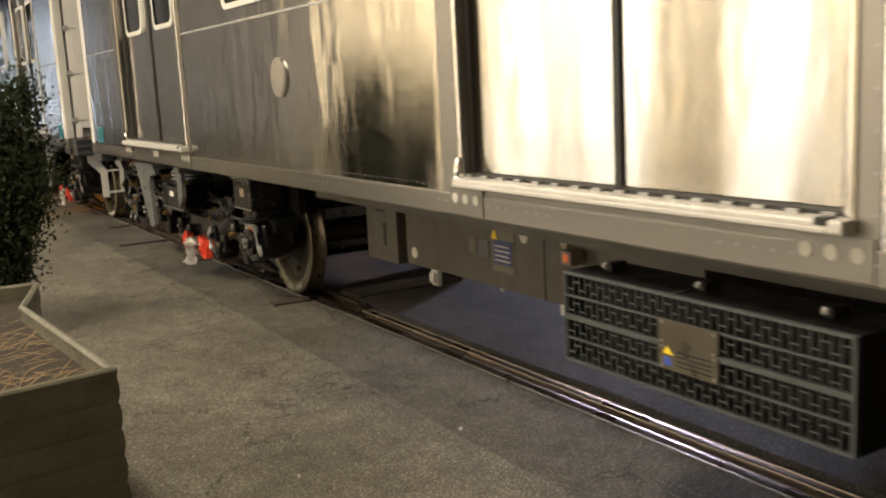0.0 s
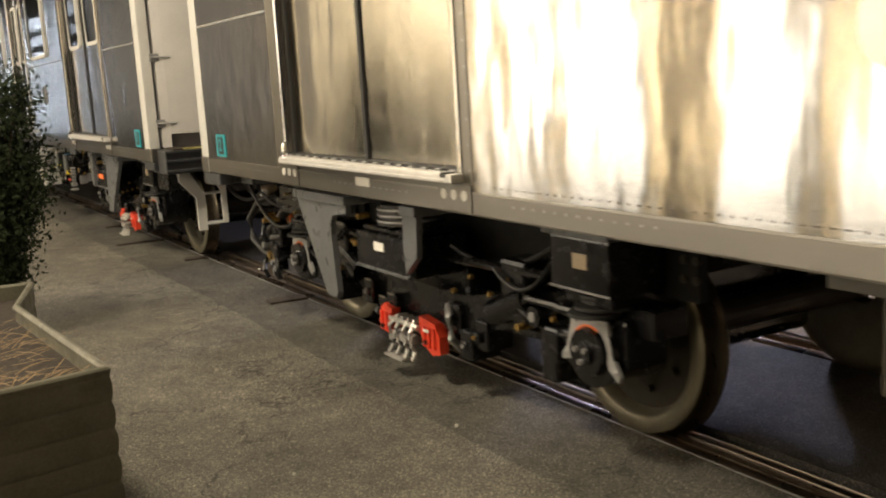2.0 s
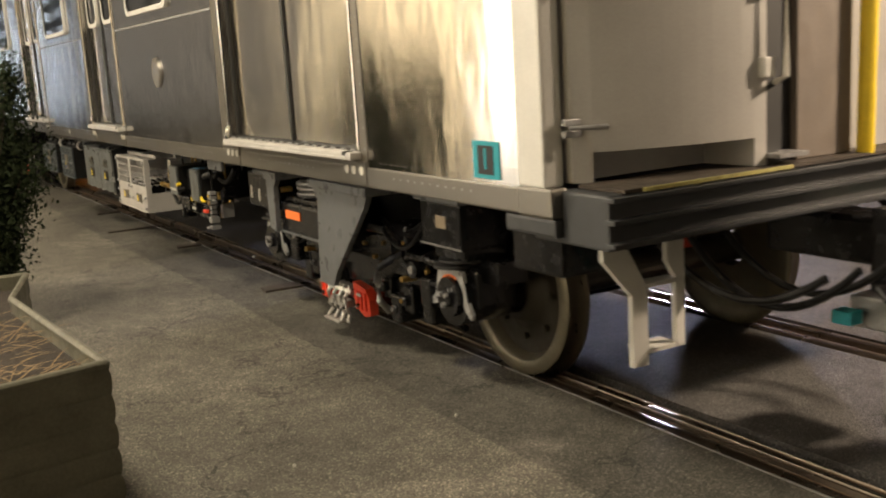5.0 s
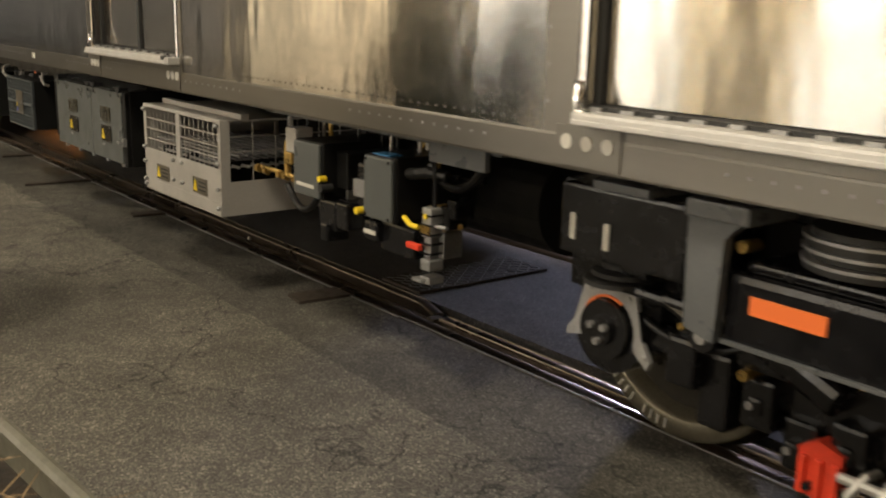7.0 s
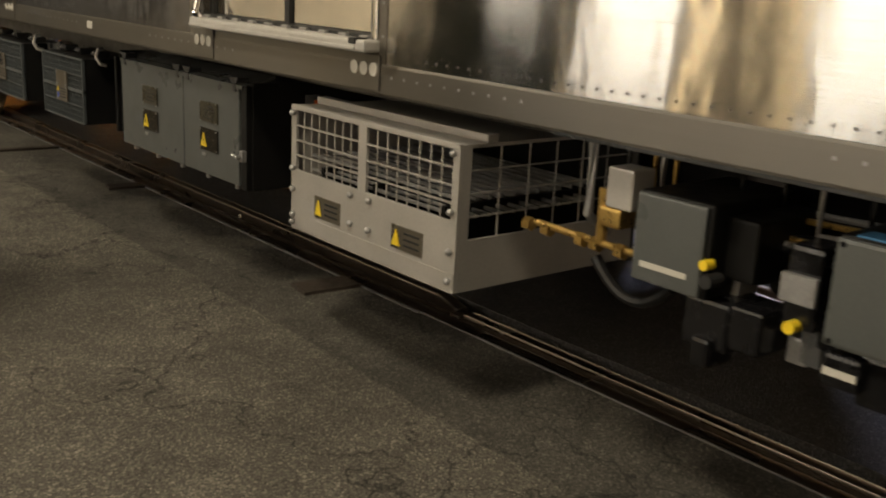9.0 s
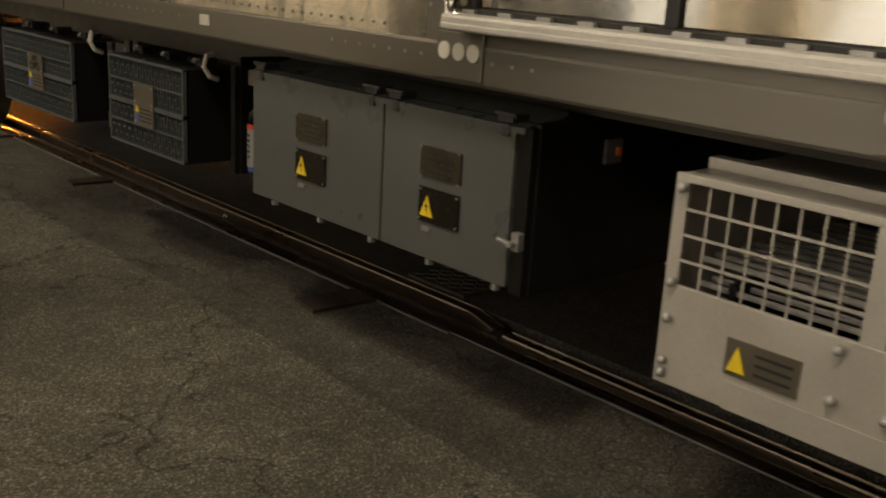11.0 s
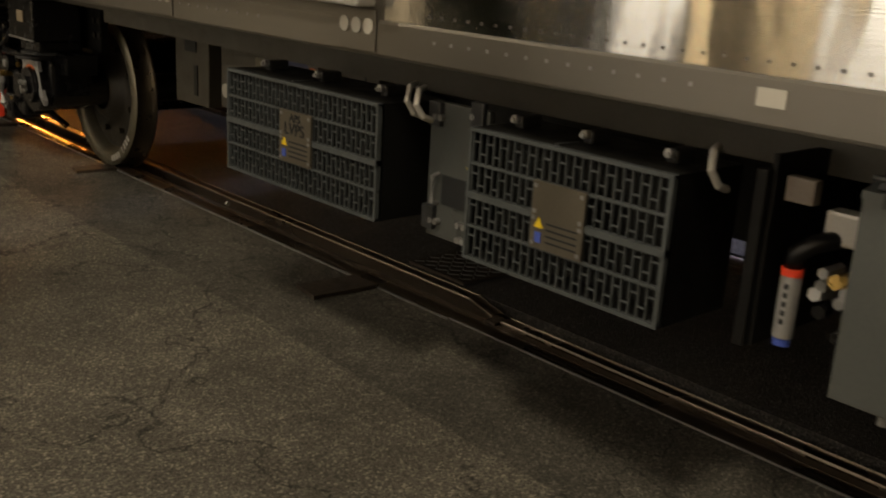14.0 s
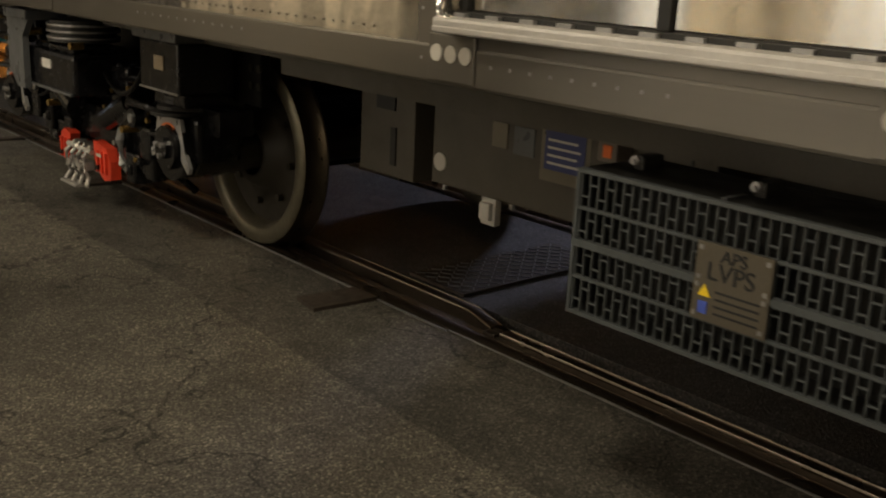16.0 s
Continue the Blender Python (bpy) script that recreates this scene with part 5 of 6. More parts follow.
def end_rear(car, y):
    part("corner_post", boxes((SIDE - 0.004, SIDE + 0.10, y, y + 0.14, 0.99, Z_TOP), bevel=0.012), WHITE, car, "white corner post")
    bm = bmesh.new()
    prism(bm, [(SIDE + 0.1, y), (SIDE + 0.1, y + 0.10), (MID, y + 0.22), (FAR - 0.1, y + 0.10), (FAR - 0.1, y)], "z", 1.03, Z_TOP)
    part("end_panel", bm, GREY_END, car, "grey painted end panel")
    part("anticlimber", boxes((SIDE + 0.02, FAR - 0.02, y, y + 0.20, 0.84, 1.02), bevel=0.01), BRACKET, car, "dark grey anticlimber")
    part("corner_casting", boxes((SIDE - 0.008, SIDE + 0.06, y, y + 0.15, 0.925, 1.03), bevel=0.012), SKIRT, car)
    part("corner_gusset", boxes((SIDE + 0.005, SIDE + 0.1, y - 0.16, y + 0.17, 0.85, 0.925), bevel=0.012), DARKGREY, car, "dark corner gusset")
    h = part("hose_hanger", boxes((-0.38, -0.29, y - 0.53, y - 0.44, 0.46, 0.60), (-0.40, -0.30, y - 0.50, y - 0.40, 0.38, 0.47), (-0.36, -0.28, y - 0.42, y - 0.34, 0.43, 0.62), (-0.39, -0.31, y - 0.46, y - 0.38, 0.30, 0.37), bevel=0.014), IRON, car, "black hose and valve group")
    rng = random.Random(14)
    for k in range(12):
        yy, zz = y - rng.uniform(0.32, 0.60), rng.uniform(0.30, 0.66)
        if k % 3 == 0:
            part("pipe_elbow", tube(bmesh.new(), [(-0.34, yy, zz + 0.06), (-0.41, yy, zz + 0.04), (-0.43, yy - 0.02, zz - 0.02), (-0.41, yy - 0.03, zz - 0.07)], 0.015, 8), IRON, h)
        else:
            part("pipe_nut", rod(bmesh.new(), (-0.43, yy, zz), (-0.37, yy + rng.uniform(-0.02, 0.02), zz), rng.uniform(0.012, 0.024), 6), (IRON, ALU, BRASS)[rng.randrange(3)], h)
    for q in (0, 2):
        part("cable", tube(bmesh.new(), arc((-0.40 - 0.02 * q, y - 0.20, 0.86), (-0.40 - 0.01 * q, y - 0.72 - 0.06 * q, 0.74 - 0.05 * q), 0.05 + 0.03 * q), 0.010), HOSE, h)
    part("junction_bracket", boxes((-0.46, -0.30, y - 0.34, y - 0.12, 0.85, 0.915), bevel=0.01), BRACKET, h)
    part("tan_block", boxes((-0.36, -0.28, y - 0.30, y - 0.20, 0.76, 0.83), bevel=0.01), LABEL_TAN, h)
    part("white_plug", boxes((-0.40, -0.36, y - 0.34, y - 0.29, 0.77, 0.81), bevel=0.005), WHITE, h, "white plug")
    part("jumper_hose", tube(bmesh.new(), [(-0.30, y - 0.35, 0.78), (-0.36, y - 0.15, 0.72), (-0.40, y - 0.05, 0.60), (-0.40, y - 0.10, 0.48), (-0.38, y - 0.25, 0.40), (-0.36, y - 0.42, 0.38)], 0.024), HOSE, h, "black looped hose")
    for a in (y - 0.36, y - 0.44):
        part("hose_clamp", boxes((-0.40, -0.33, a, a + 0.03, 0.355, 0.42)), BRASS, h)
    coupler(car, y, 1)


def tape_digit(car, y, z, text):
    t = part("teal_tape", boxes((SIDE - 0.004, SIDE - 0.001, y - 0.085, y + 0.085, z - 0.068, z + 0.068)), TEAL, car, "square of teal tape with a digit")
    part("black_square", boxes((SIDE - 0.006, SIDE - 0.004, y - 0.050, y + 0.050, z - 0.052, z + 0.052)), INK, t, "black square behind the digit")
    digits("digit", text, 0.105, TEAL, t, on_face(SIDE - 0.0075, y, z), 0.0015)


def build_car(label, ya, yb, doors, windows, axles_front, axles_rear, wheels_rear, shoe_front, shoe_rear, brackets_front, brackets_rear):
    car = thing("subway_car", label, "subway car", "cars of the train")
    body(car, ya, yb, doors, windows)
    end_front(car, ya)
    end_rear(car, yb)
    sets = [wheelset(car, y) for y in (*axles_front, *wheels_rear)]
    bogie(car, *axles_front, shoe_front, brackets_front, sum(axles_front) / 2 + 0.28, ORANGE)
    bogie(car, *axles_rear, shoe_rear, brackets_rear)
    return car, sets


# ---- the yard round the camera ----
def planter():
    rim = [(-1.986, 1.23), (-2.083, 2.475), (-1.95, 2.99), (-2.6, 3.02), (-3.1, 2.6), (-3.2, 1.25), (-2.9, 1.12), (-2.32, 1.18)]
    p = thing("planter", "olive corrugated steel planter with soil and dry straw", "planter")
    cx, cy = -2.55, 2.0
    bm = bmesh.new()
    levels = []
    for k in range(57):
        z = 0.606 * k / 56
        g = 1 + 0.011 * abs(math.sin(k * math.pi / 8)) ** 0.7
        levels.append([bm.verts.new((cx + (x - cx) * g, cy + (y - cy) * g, z)) for x, y in rim])
    for a, b in zip(levels, levels[1:]):
        for i in range(len(rim)):
            j = (i + 1) % len(rim)
            bm.faces.new((a[i], b[i], b[j], a[j]))
    bmesh.ops.recalc_face_normals(bm, faces=bm.faces[:])
    part("planter_wall", bm, PLANTER, p, "ribbed olive steel wall")
    inner = [(cx + (x - cx) * 0.975, cy + (y - cy) * 0.975) for x, y in rim]
    bm = bmesh.new()
    n = len(rim)
    tops = []
    for ring, z in ((rim, 0.600), (rim, 0.622), (inner, 0.622), (inner, 0.46)):
        f = 1.006 if ring is rim else 1.0
        tops.append([bm.verts.new((cx + (x - cx) * f, cy + (y - cy) * f, z)) for x, y in ring])
    for a, b in zip(tops, tops[1:]):
        for i in range(n):
            j = (i + 1) % n
            bm.faces.new((a[i], b[i], b[j], a[j]))
    bmesh.ops.recalc_face_normals(bm, faces=bm.faces[:])
    loop = [(cx + (x - cx) * 0.992, cy + (y - cy) * 0.992, 0.616) for x, y in rim]
    for a, b in zip(loop, loop[1:] + loop[:1]):
        rod(bm, a, b, 0.015, 10)
        bmesh.ops.create_icosphere(bm, subdivisions=2, radius=0.015, matrix=pose(*a))
    part("planter_rim", bm, PLANTER, p, "rolled rim")
    bm = bmesh.new()
    prism(bm, inner, "z", 0.30, 0.562)
    part("soil", bm, SOIL, p, "dark soil")
    rng = random.Random(3)
    bm = bmesh.new()
    for k in range(150):
        u = rng.random() ** 1.6
        x, y = -2.10 - 0.50 * rng.random(), 1.28 + 1.2 * u
        a = rng.uniform(-1.3, 1.3)
        l = rng.uniform(0.08, 0.22)
        d = Vector((math.cos(a), math.sin(a), rng.uniform(-0.05, 0.22))) * l
        w = Vector((-math.sin(a), math.cos(a), 0.3)) * 0.0015
        q = Vector((x, y, 0.566 + 0.02 * rng.random()))
        vs = [bm.verts.new(v) for v in (q - w, q + w, q + d * 0.6 + w + Vector((0, 0, 0.008)), q + d, q + d * 0.6 - w + Vector((0, 0, 0.008)))]
        bm.faces.new(vs)
    s = part("straw", bm, STRAW, p, "dry straw on the soil")
    tagged(s, kind="stuff")


def bush():
    b = thing("bush", "dense dark juniper bush beside the planter", "bush")
    rng = random.Random(8)
    base = Vector((-2.02, 4.62, 0.0))
    bm = bmesh.new()
    tips = []
    for k in range(26):
        a = rng.uniform(0, 2 * math.pi)
        r = rng.uniform(0.06, 0.40)
        top = base + Vector((r * math.cos(a), r * math.sin(a), rng.uniform(0.75, 1.52)))
        mid = base.lerp(top, 0.5) + Vector((rng.uniform(-0.04, 0.04), rng.uniform(-0.04, 0.04), 0.03))
        tube(bm, [base + Vector((rng.uniform(-0.03, 0.03), rng.uniform(-0.03, 0.03), 0)), mid, top], 0.009, 5)
        for f in (0.22, 0.35, 0.48, 0.6, 0.72, 0.84, 0.93, 1.0):
            tips.append(base.lerp(top, f))
    part("branches", bm, BARK, b)
    verts, faces = [], []
    for tip in tips:
        for k in range(330):
            q = tip + Vector((rng.gauss(0, 0.075), rng.gauss(0, 0.075), rng.gauss(0, 0.075)))
            d = Vector((rng.gauss(0, 1), rng.gauss(0, 1), rng.gauss(0.7, 0.8))).normalized()
            e = d.cross(Vector((rng.gauss(0, 1), rng.gauss(0, 1), rng.gauss(0, 1)))).normalized()
            l, w = rng.uniform(0.022, 0.046), rng.uniform(0.006, 0.011)
            i = len(verts)
            verts += [q, q + d * l * 0.5 + e * w, q + d * l, q + d * l * 0.5 - e * w]
            faces.append((i, i + 1, i + 2, i + 3))
    me = bpy.data.meshes.new("leaves")
    me.from_pydata(verts, [], faces)
    me.materials.append(LEAF)
    lv = new("leaves", me)
    lv.parent = b
    tagged(lv, "small dark needle sprays", kind="stuff")


def glow_facade():
    """Unseen facade behind the camera; added panes shine on yard and show in steel."""
    x = -6.6
    bm = boxes((x - 0.4, x, -14, 110, 0, 7))
    structure("wall_facade", bm, FACADE, "unseen rendered facade with added glowing panes behind the yard", "wall")
    rng = random.Random(5)
    y = -3.4
    k = 0
    while y < 15.4:
        wide = k % 3 != 2
        w = rng.uniform(0.7, 1.3) if wide else rng.uniform(0.10, 0.2)
        # gold panes below 0.4 are added only to brighten the car ends
        gold = y > 10.0 or y < 0.4
        if gold:
            w, wide = rng.uniform(0.5, 1.0), True
        win = thing("pane_glow", "tall glowing pane added to the unseen facade", "window", "lit facade windows", "structure")
        part("pane", boxes((x + 0.005, x + 0.02, y, y + w, 0.3, 5.2)), PANE_GOLD if gold else PANE_WHITE if wide else PANE_LIT, win)
        part("window_frame", boxes((x, x + 0.05, y - 0.05, y, 0.25, 5.25), (x, x + 0.05, y + w, y + w + 0.05, 0.25, 5.25), (x, x + 0.05, y, y + w, 5.2, 5.25), (x, x + 0.05, y, y + w, 0.25, 0.3)), BRACKET, win)
        # added slits give the thin gold lines reflected in the steel
        if wide and not gold:
            for q in range(3):
                slit = thing("pane_glow", "narrow glowing slit added to the unseen facade", "window", "lit facade windows", "structure")
                ys = y + w + 0.10 + 0.13 * q
                part("pane", boxes((x + 0.005, x + 0.02, ys, ys + 0.05, 0.3, 5.2)), PANE_LIT, slit)
                part("window_frame", boxes((x, x + 0.03, ys - 0.02, ys, 0.25, 5.25), (x, x + 0.03, ys + 0.05, ys + 0.07, 0.25, 5.25)), BRACKET, slit)
            y += 0.40
        y += w + (rng.uniform(0.25, 0.6) if not gold else rng.uniform(0.15, 0.3))
        k += 1
    # added panes: dim ones lift the darker steel, cool ones make its far sparkle
    for y0, y1, mat in [(16.8 + 2.6 * i, 18.9 + 2.6 * i, PANE_DIM) for i in range(8)] + [(38.2 + 4.3 * i, 40.2 + 4.3 * i + 0.4 * (i % 3), PANE_COOL) for i in range(14)]:
        win = thing("pane_glow", "glowing pane added farther along the unseen facade", "window", "lit facade windows", "structure")
        part("pane", boxes((x + 0.005, x + 0.02, y0, y1, 0.3, 5.2)), mat, win)
        if mat is PANE_COOL:
            for q in range(1, 5):
                part("muntin", boxes((x + 0.02, x + 0.06, y0 + (y1 - y0) * q / 5 - 0.11, y0 + (y1 - y0) * q / 5 + 0.11, 0.3, 5.2)), BRACKET, win)
            for q in range(1, 7):
                part("transom", boxes((x + 0.022, x + 0.058, y0, y1, 0.3 + 0.7 * q - 0.16, 0.3 + 0.7 * q + 0.16)), BRACKET, win)
        part("window_frame", boxes((x, x + 0.05, y0 - 0.05, y0, 0.25, 5.25), (x, x + 0.05, y1, y1 + 0.05, 0.25, 5.25), (x, x + 0.05, y0, y1, 5.2, 5.25), (x, x + 0.05, y0, y1, 0.25, 0.3)), BRACKET, win)


def far_side():
    bm = boxes((9.0, 9.3, -40, 60, 0, 4.5))
    structure("wall_far", bm, CONCRETE, "tan wall beyond the track", "wall")


ground()
track()
planter()
bush()
glow_facade()
far_side()

CAR_B, WHEELS_B = build_car(
    "stainless steel subway car with teal tape reading 1 by its end", 3.66, 19.6,
    [(4.886, 6.58), (9.152, 10.275), (12.56, 13.72), (16.2, 17.3)], [(7.6, 8.6), (11.0, 12.0), (14.6, 15.6)],
    (4.58, 6.68), (15.68, 17.50), (15.61, 17.45), 5.55, 16.42,
    [[(5.66, 0.885), (4.995, 0.885), (5.05, 0.80), (5.40, 0.45), (5.46, 0.36), (5.62, 0.36), (5.62, 0.46), (5.58, 0.80)],
     [(6.28, 0.885), (6.10, 0.885), (6.17, 0.82), (6.18, 0.56), (6.27, 0.58), (6.28, 0.84)]],
    [[(17.00, 0.875), (16.70, 0.875), (16.80, 0.78), (16.80, 0.54), (16.90, 0.54), (17.0, 0.62)]])
CAR_A, WHEELS_A = build_car(
    "stainless steel subway car with teal tape reading 2 by its end", 3.60, 20.38,
    [(7.2, 8.8), (11.90, 13.62), (17.27, 19.01)], [(9.6, 11.0), (14.7, 16.2)],
    (4.6, 6.7), (16.85, 19.58), (17.02, 19.6), 5.6, 18.09,
    [[(6.60, 0.875), (6.33, 0.875), (6.42, 0.78), (6.42, 0.54), (6.52, 0.54), (6.60, 0.62)]],
    [[(19.08, 0.89), (18.436, 0.89), (18.45, 0.82), (18.60, 0.80), (18.63, 0.77), (18.64, 0.70), (18.61, 0.405), (18.63, 0.375), (18.73, 0.375), (18.76, 0.41)], [(17.91, 0.893), (17.775, 0.893), (17.785, 0.82), (17.80, 0.68), (17.905, 0.595), (17.915, 0.72)]])

# third car stays out of view, added so its bogie blocks the amber lamp
CAR_C, WHEELS_C = build_car(
    "unseen stainless steel subway car added behind to block the amber lamp", 3.66, 19.6,
    [(4.886, 6.58), (9.152, 10.275), (12.56, 13.72), (16.2, 17.3)], [(7.6, 8.6), (11.0, 12.0), (14.6, 15.6)],
    (4.58, 6.68), (15.70, 17.50), (15.62, 17.45), 5.55, 16.42, [], [])

tape_digit(CAR_B, 3.853, 1.105, "1")
tape_digit(CAR_A, 20.105, 1.108, "2")
part("round_cover", rod(rod(bmesh.new(), (SIDE - 0.012, 15.43, 1.51), (SIDE, 15.43, 1.51), 0.105, 40), (SIDE - 0.014, 15.43, 1.51), (SIDE - 0.012, 15.43, 1.51), 0.092, 40), COVER, CAR_A, "round cover plate")
part("round_cover", rod(rod(bmesh.new(), (SIDE - 0.012, 8.0, 1.50), (SIDE, 8.0, 1.50), 0.105, 32), (SIDE - 0.017, 8.0, 1.50), (SIDE - 0.012, 8.0, 1.50), 0.090, 32), COVER, CAR_B, "round cover plate")
part("white_sticker", boxes((SIDE - 0.010, SIDE - 0.006, 11.383, 11.440, 0.968, 1.000)), PALE, CAR_B, "small white sticker")
part("white_sticker", boxes((SIDE - 0.010, SIDE - 0.006, 18.04, 18.18, 0.985, 1.024)), PALE, CAR_A, "small white sticker")

ib = part("equipment_box", boxes((-0.46, -0.16, 6.34, 6.80, 0.655, 0.86), bevel=0.012), IRON, CAR_B, "black box with two pale strips")
part("pale_strip", boxes((-0.464, -0.459, 6.735, 6.755, 0.70, 0.775)), PALE, ib)
part("pale_strip", boxes((-0.464, -0.459, 6.605, 6.625, 0.69, 0.765)), PALE, ib)
part("box_lid", boxes((-0.48, -0.30, 6.46, 6.66, 0.86, 0.885), bevel=0.005), BRACKET, ib)
valve_cluster(CAR_B, 7.31)
grid_box(CAR_B, 8.765, 9.645, 0.414, 0.838, -0.60)
double_box(CAR_B, 10.08, 11.262, 0.457, 0.865, -0.54)
hp = part("exhaust_pipe", tube(bmesh.new(), [(-0.34, 11.345, 0.705), (-0.40, 11.36, 0.71), (-0.435, 11.385, 0.70), (-0.445, 11.412, 0.675), (-0.445, 11.415, 0.645)], 0.019, 12), HOSE, CAR_B, "black bent pipe with a labelled silver end", True)
part("silver_end", rod(bmesh.new(), (-0.445, 11.415, 0.505), (-0.445, 11.415, 0.632), 0.0205, 18), CLAMP, hp, "silver tube with a label")
part("red_band", rod(bmesh.new(), (-0.445, 11.415, 0.632), (-0.445, 11.415, 0.647), 0.0215, 18), RED, hp)
part("blue_tip", rod(bmesh.new(), (-0.445, 11.415, 0.488), (-0.445, 11.415, 0.505), 0.018, 16), BLUE, hp)
bm = bmesh.new()
for k in range(5):
    box(bm, -0.4665, -0.4640, 11.408, 11.416, 0.535 + 0.018 * k, 0.545 + 0.018 * k)
part("lettering", bm, INK, hp)
part("pale_block", boxes((-0.41, -0.36, 11.31, 11.385, 0.70, 0.765), bevel=0.006), SILVER, CAR_B, "pale metal block")
rng = random.Random(6)
for k in range(9):
    yk, zk = rng.uniform(11.31, 11.375), rng.uniform(0.49, 0.68)
    part("pipe_nut", rod(bmesh.new(), (-0.43, yk, zk), (-0.36, yk, zk + rng.uniform(-0.015, 0.015)), rng.uniform(0.010, 0.018), 6), (CLAMP, ALU, BRASS, IRON)[k % 4], hp)
# first box is the plate; the deep second one is added to block far light
part("pipe_plate", boxes((-0.48, -0.46, 11.478, 11.503, 0.468, 0.83), (-0.46, 0.36, 11.47, 11.482, 0.468, 0.86), bevel=0.003), BLACKBOX, CAR_B, "black mounting plate with an added backing that blocks far light")
part("connector", boxes((-0.44, -0.41, 11.40, 11.46, 0.77, 0.82), bevel=0.004), END_BROWN, CAR_B, "brown connector box")
lattice_box(CAR_B, 11.605, 12.182, 0.488, 0.806, -0.60)
BOX_A, PLATE_A = lattice_box(CAR_B, 12.53, 13.302, 0.492, 0.808, -0.60)
digits("engraving", "APS", 0.034, INK, PLATE_A, on_face(-0.6078, 12.905, 0.709))
digits("engraving", "LVPS", 0.050, INK, PLATE_A, on_face(-0.6078, 12.908, 0.676))
gp = part("switch_panel", boxes((-0.46, -0.44, 12.26, 12.48, 0.455, 0.82), bevel=0.004), BOXGREY, CAR_B, "grey switch panel between the lattice boxes")
bm = bmesh.new()
prism(bm, [(12.326, 0.663), (12.284, 0.663), (12.305, 0.708)], "x", -0.466, -0.46)
part("warning_triangle", bm, YELLOW, gp, "yellow warning triangle")
part("panel_window", boxes((-0.464, -0.46, 12.29, 12.42, 0.55, 0.63)), INK, gp)
bm = bmesh.new()
for y, z in ((12.45, 0.50), (12.43, 0.50), (12.34, 0.51), (12.32, 0.51), (12.34, 0.47), (12.32, 0.47), (12.45, 0.78), (12.43, 0.78), (12.31, 0.80)):
    rod(bm, (-0.475, y, z), (-0.46, y, z), 0.009, 8)
part("bolt_row", bm, ALU, gp)
for y0, z0 in ((12.43, 0.755), (12.27, 0.775), (12.44, 0.475)):
    part("hinge_block", boxes((-0.475, -0.458, y0, y0 + 0.045, z0, z0 + 0.065), bevel=0.004), DARKGREY, gp)
part("panel_handle", tube(bmesh.new(), [(-0.462, 12.435, 0.55), (-0.485, 12.435, 0.555), (-0.485, 12.435, 0.625), (-0.462, 12.435, 0.63)], 0.006), ALU, gp)
for y, x in ((12.50, -0.50), (12.44, -0.52), (11.58, -0.50)):
    bm = tube(bmesh.new(), [(x, y, 0.86), (x - 0.03, y - 0.01, 0.855), (x - 0.045, y - 0.02, 0.82), (x - 0.03, y - 0.03, 0.79), (x, y - 0.03, 0.78)], 0.0085, 10)
    part("white_hose", bm, SILVER, CAR_B, "short white hose")
brown_box(CAR_B, 13.42, 14.58, 14.98, 0.10, 13.5, 13.96, 0.665, ((14.535, 0.535), (13.83, 0.77)), 0.455)
lattice_box(CAR_A, 11.885, 13.03, 0.495, 0.801, -0.60)
brown_box(CAR_A, 13.10, 15.50, 15.98, 0.12, 14.13, 14.476, 0.585, ((15.40, 0.472), (14.29, 0.687)), 0.40)


for car, yc, zc in ((CAR_A, 13.835, 0.655), (CAR_B, 13.735, 0.715)):
    cn = part("connector", boxes((0.02, 0.09, yc - 0.035, yc + 0.035, zc - 0.032, zc + 0.032), bevel=0.006), END_BROWN, car, "brown cable connector")
    part("connector_face", boxes((0.016, 0.021, yc - 0.018, yc + 0.012, zc - 0.018, zc + 0.018)), ORANGE, cn)
    part("cable_eye", rod(bmesh.new(), (0.05, yc + 0.05, zc + 0.055), (0.085, yc + 0.05, zc + 0.055), 0.024, 16), LABEL_TAN, cn)
# added boxes on the far side keep the cool lamp off the trackbed
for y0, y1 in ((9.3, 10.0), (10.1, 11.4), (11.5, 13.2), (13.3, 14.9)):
    part("far_light_block", boxes((1.25, 1.98, y0, y1, 0.16 if 10 < y0 < 12 else 0.26, 0.95), bevel=0.01), BLACKBOX, CAR_B, "added dark box on the other side that blocks the cool lamp")
# dark sheet added behind the equipment to shut out the lit far ground
part("dark_backing", boxes((0.36, 0.42, 8.5, 15.0, 0.45, 0.955)), BLACKBOX, CAR_B, "added dark backing that hides the lit ground beyond")
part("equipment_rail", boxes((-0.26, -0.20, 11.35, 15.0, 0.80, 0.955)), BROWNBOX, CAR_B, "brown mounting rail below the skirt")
# same kind of added light block below the leading car
part("far_light_block", boxes((1.25, 1.98, 10.0, 13.7, 0.27, 0.95), bevel=0.01), BLACKBOX, CAR_A, "added dark box on the other side that blocks the cool lamp")
part("equipment_rail", boxes((-0.26, -0.20, 11.0, 15.9, 0.80, 0.955)), BROWNBOX, CAR_A, "brown mounting rail below the skirt")
for k in range(2):
    part("cable_conduit", tube(bmesh.new(), [(0.02 + 0.16 * k, 20.40, 0.72), (-0.02 + 0.16 * k, 20.62, 0.60), (-0.08 + 0.16 * k, 20.80, 0.44), (-0.10 + 0.16 * k, 20.92, 0.36)], 0.036, 12), HOSE, CAR_A, "thick grey cable conduit")
part("cable_strap", rod(bmesh.new(), (0.02, 20.66, 0.50), (0.04, 20.68, 0.70), 0.016), ORANGE, CAR_A, "orange strap")
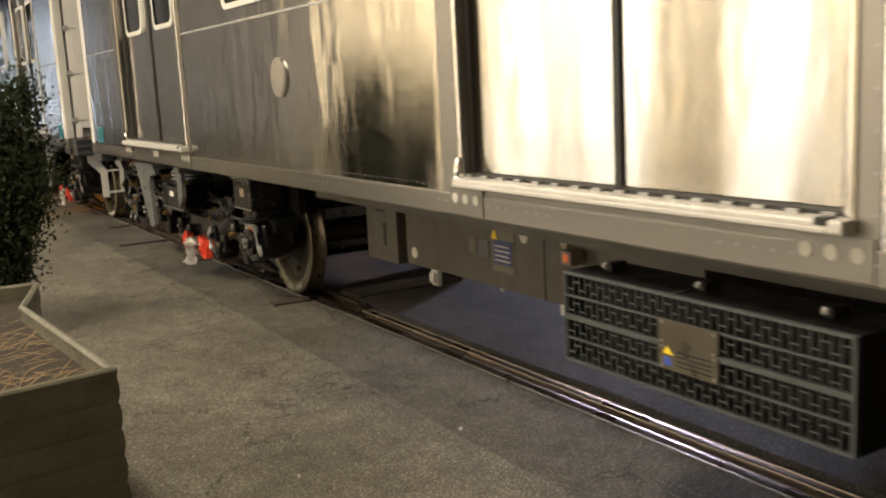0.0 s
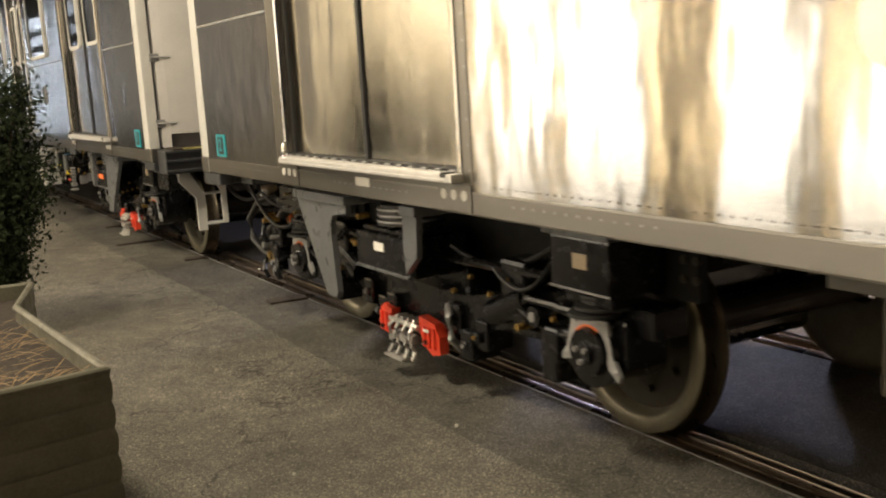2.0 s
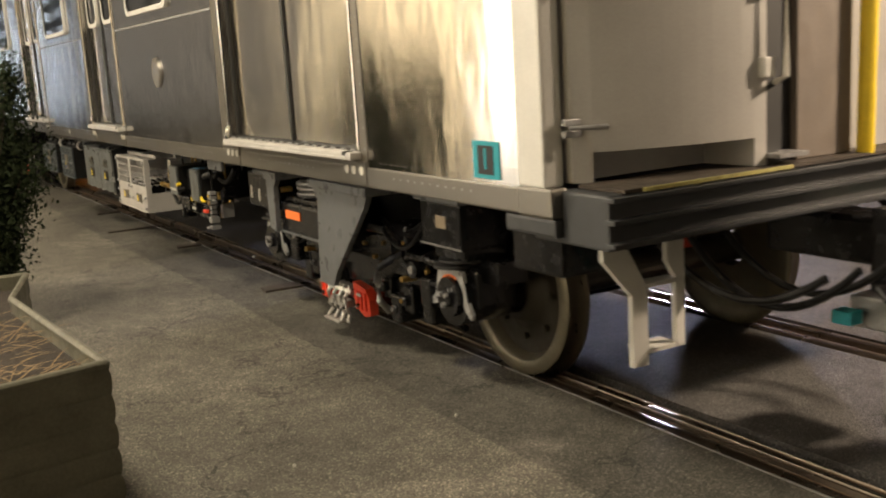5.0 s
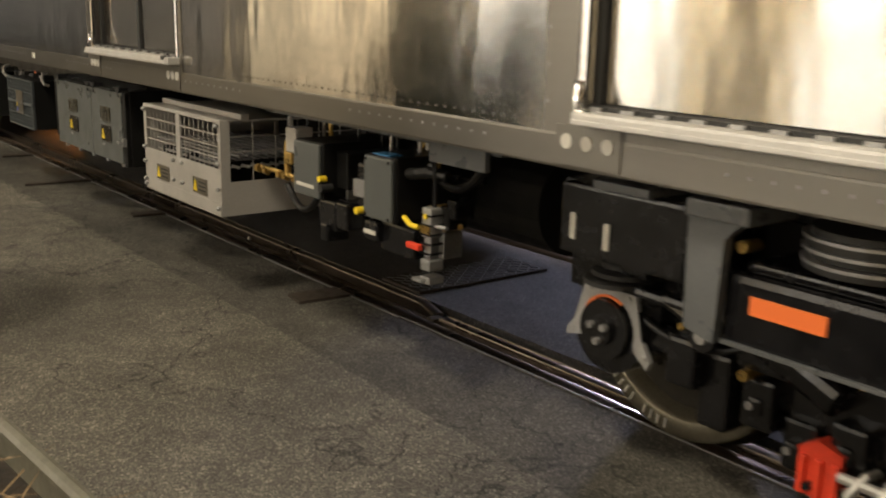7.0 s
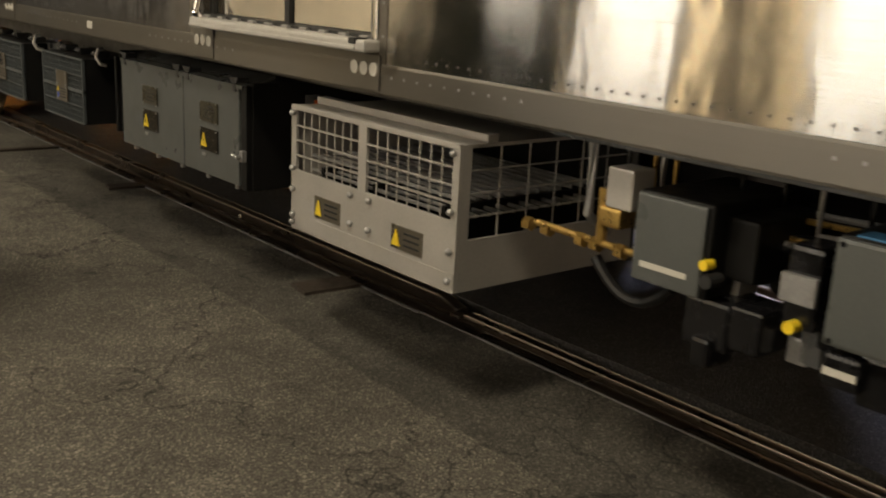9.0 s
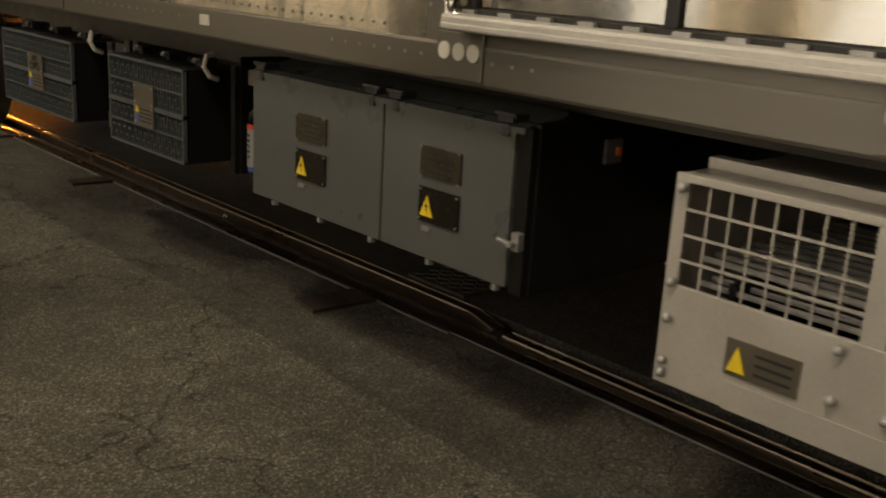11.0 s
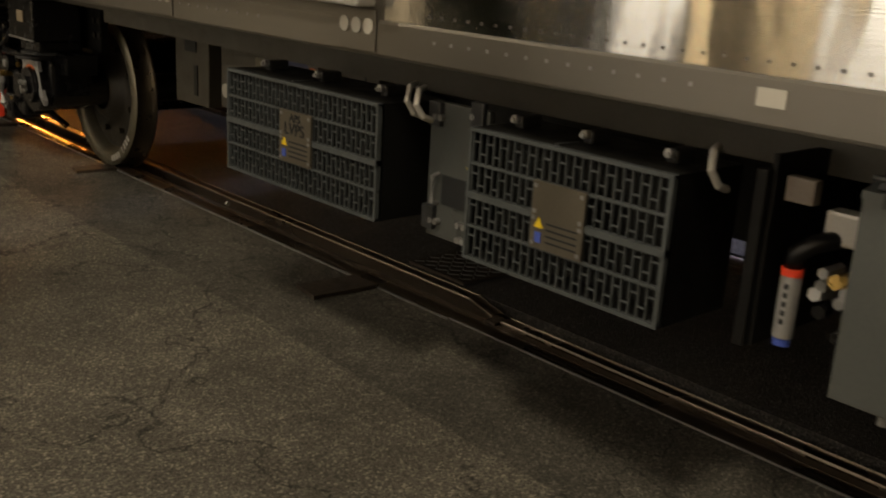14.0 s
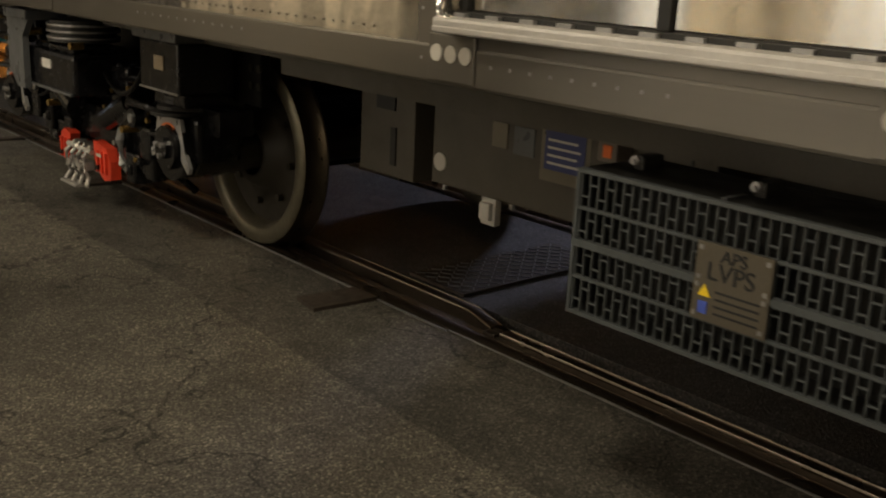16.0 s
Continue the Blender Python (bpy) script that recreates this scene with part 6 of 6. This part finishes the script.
for n, (px_, py_, pz_, rr) in enumerate(((-0.553, 1.576, 0.0, 0.008), (0.10, 5.713, 0.0, 0.012), (-1.305, 1.523, 0.0, 0.006))):
    bm = bmesh.new()
    bmesh.ops.create_icosphere(bm, subdivisions=2, radius=rr, matrix=pose(px_, py_, pz_ + rr * 0.5))
    tagged(new("pebble", mesh_of("pebble", bm, PALE)), "small pale pebble lying on the asphalt", "pebble", "loose pebbles")


# ---- what moves ----
STEPS = [(0, 6.088), (0.5, 5.178), (1, 4.294), (1.5, 3.389), (2, 2.409), (2.5, 1.489), (3, 0.640), (3.5, -0.280), (4, -1.133), (4.5, -1.913), (5, -2.703), (5.2, -2.968), (7.3, -4.416), (7.5, -4.577), (8, -4.943), (8.2, -5.133), (10.5, -6.511), (11, -6.843), (11.5, -7.166), (12, -7.488), (12.5, -7.814), (13, -8.128), (13.5, -8.470), (14, -8.818), (14.5, -9.197), (15, -9.578), (15.5, -9.940), (16, -10.301)]


def travel(t):
    """How far along the track the train stands at t seconds."""
    ts = [a for a, _ in STEPS]
    ss = [b for _, b in STEPS]
    i = min(max(int(np.searchsorted(ts, t)) - 1, 0), len(ts) - 2)
    slope = [(ss[min(k + 1, len(ts) - 1)] - ss[max(k - 1, 0)]) / (ts[min(k + 1, len(ts) - 1)] - ts[max(k - 1, 0)]) for k in range(len(ts))]
    h = ts[i + 1] - ts[i]
    u = (t - ts[i]) / h
    return ((1 + 2 * u) * (1 - u) ** 2 * ss[i] + u * (1 - u) ** 2 * h * slope[i] + u * u * (3 - 2 * u) * ss[i + 1] + u * u * (u - 1) * h * slope[i + 1])


def motions():
    times = [k * 0.25 for k in range(65)]
    for car, shift in ((CAR_B, 0.0), (CAR_A, -18.35), (CAR_C, 17.57)):
        walk(car, [(t, pose(0, travel(t) + shift, 0)) for t in times])
    for sets in (WHEELS_A, WHEELS_B, WHEELS_C):
        for ws in sets:
            y, z = ws.location[1], ws.location[2]
            walk(ws, [(t, pose(0, y, z, math.degrees((travel(0) - travel(t)) / RADIUS))) for t in times])


motions()
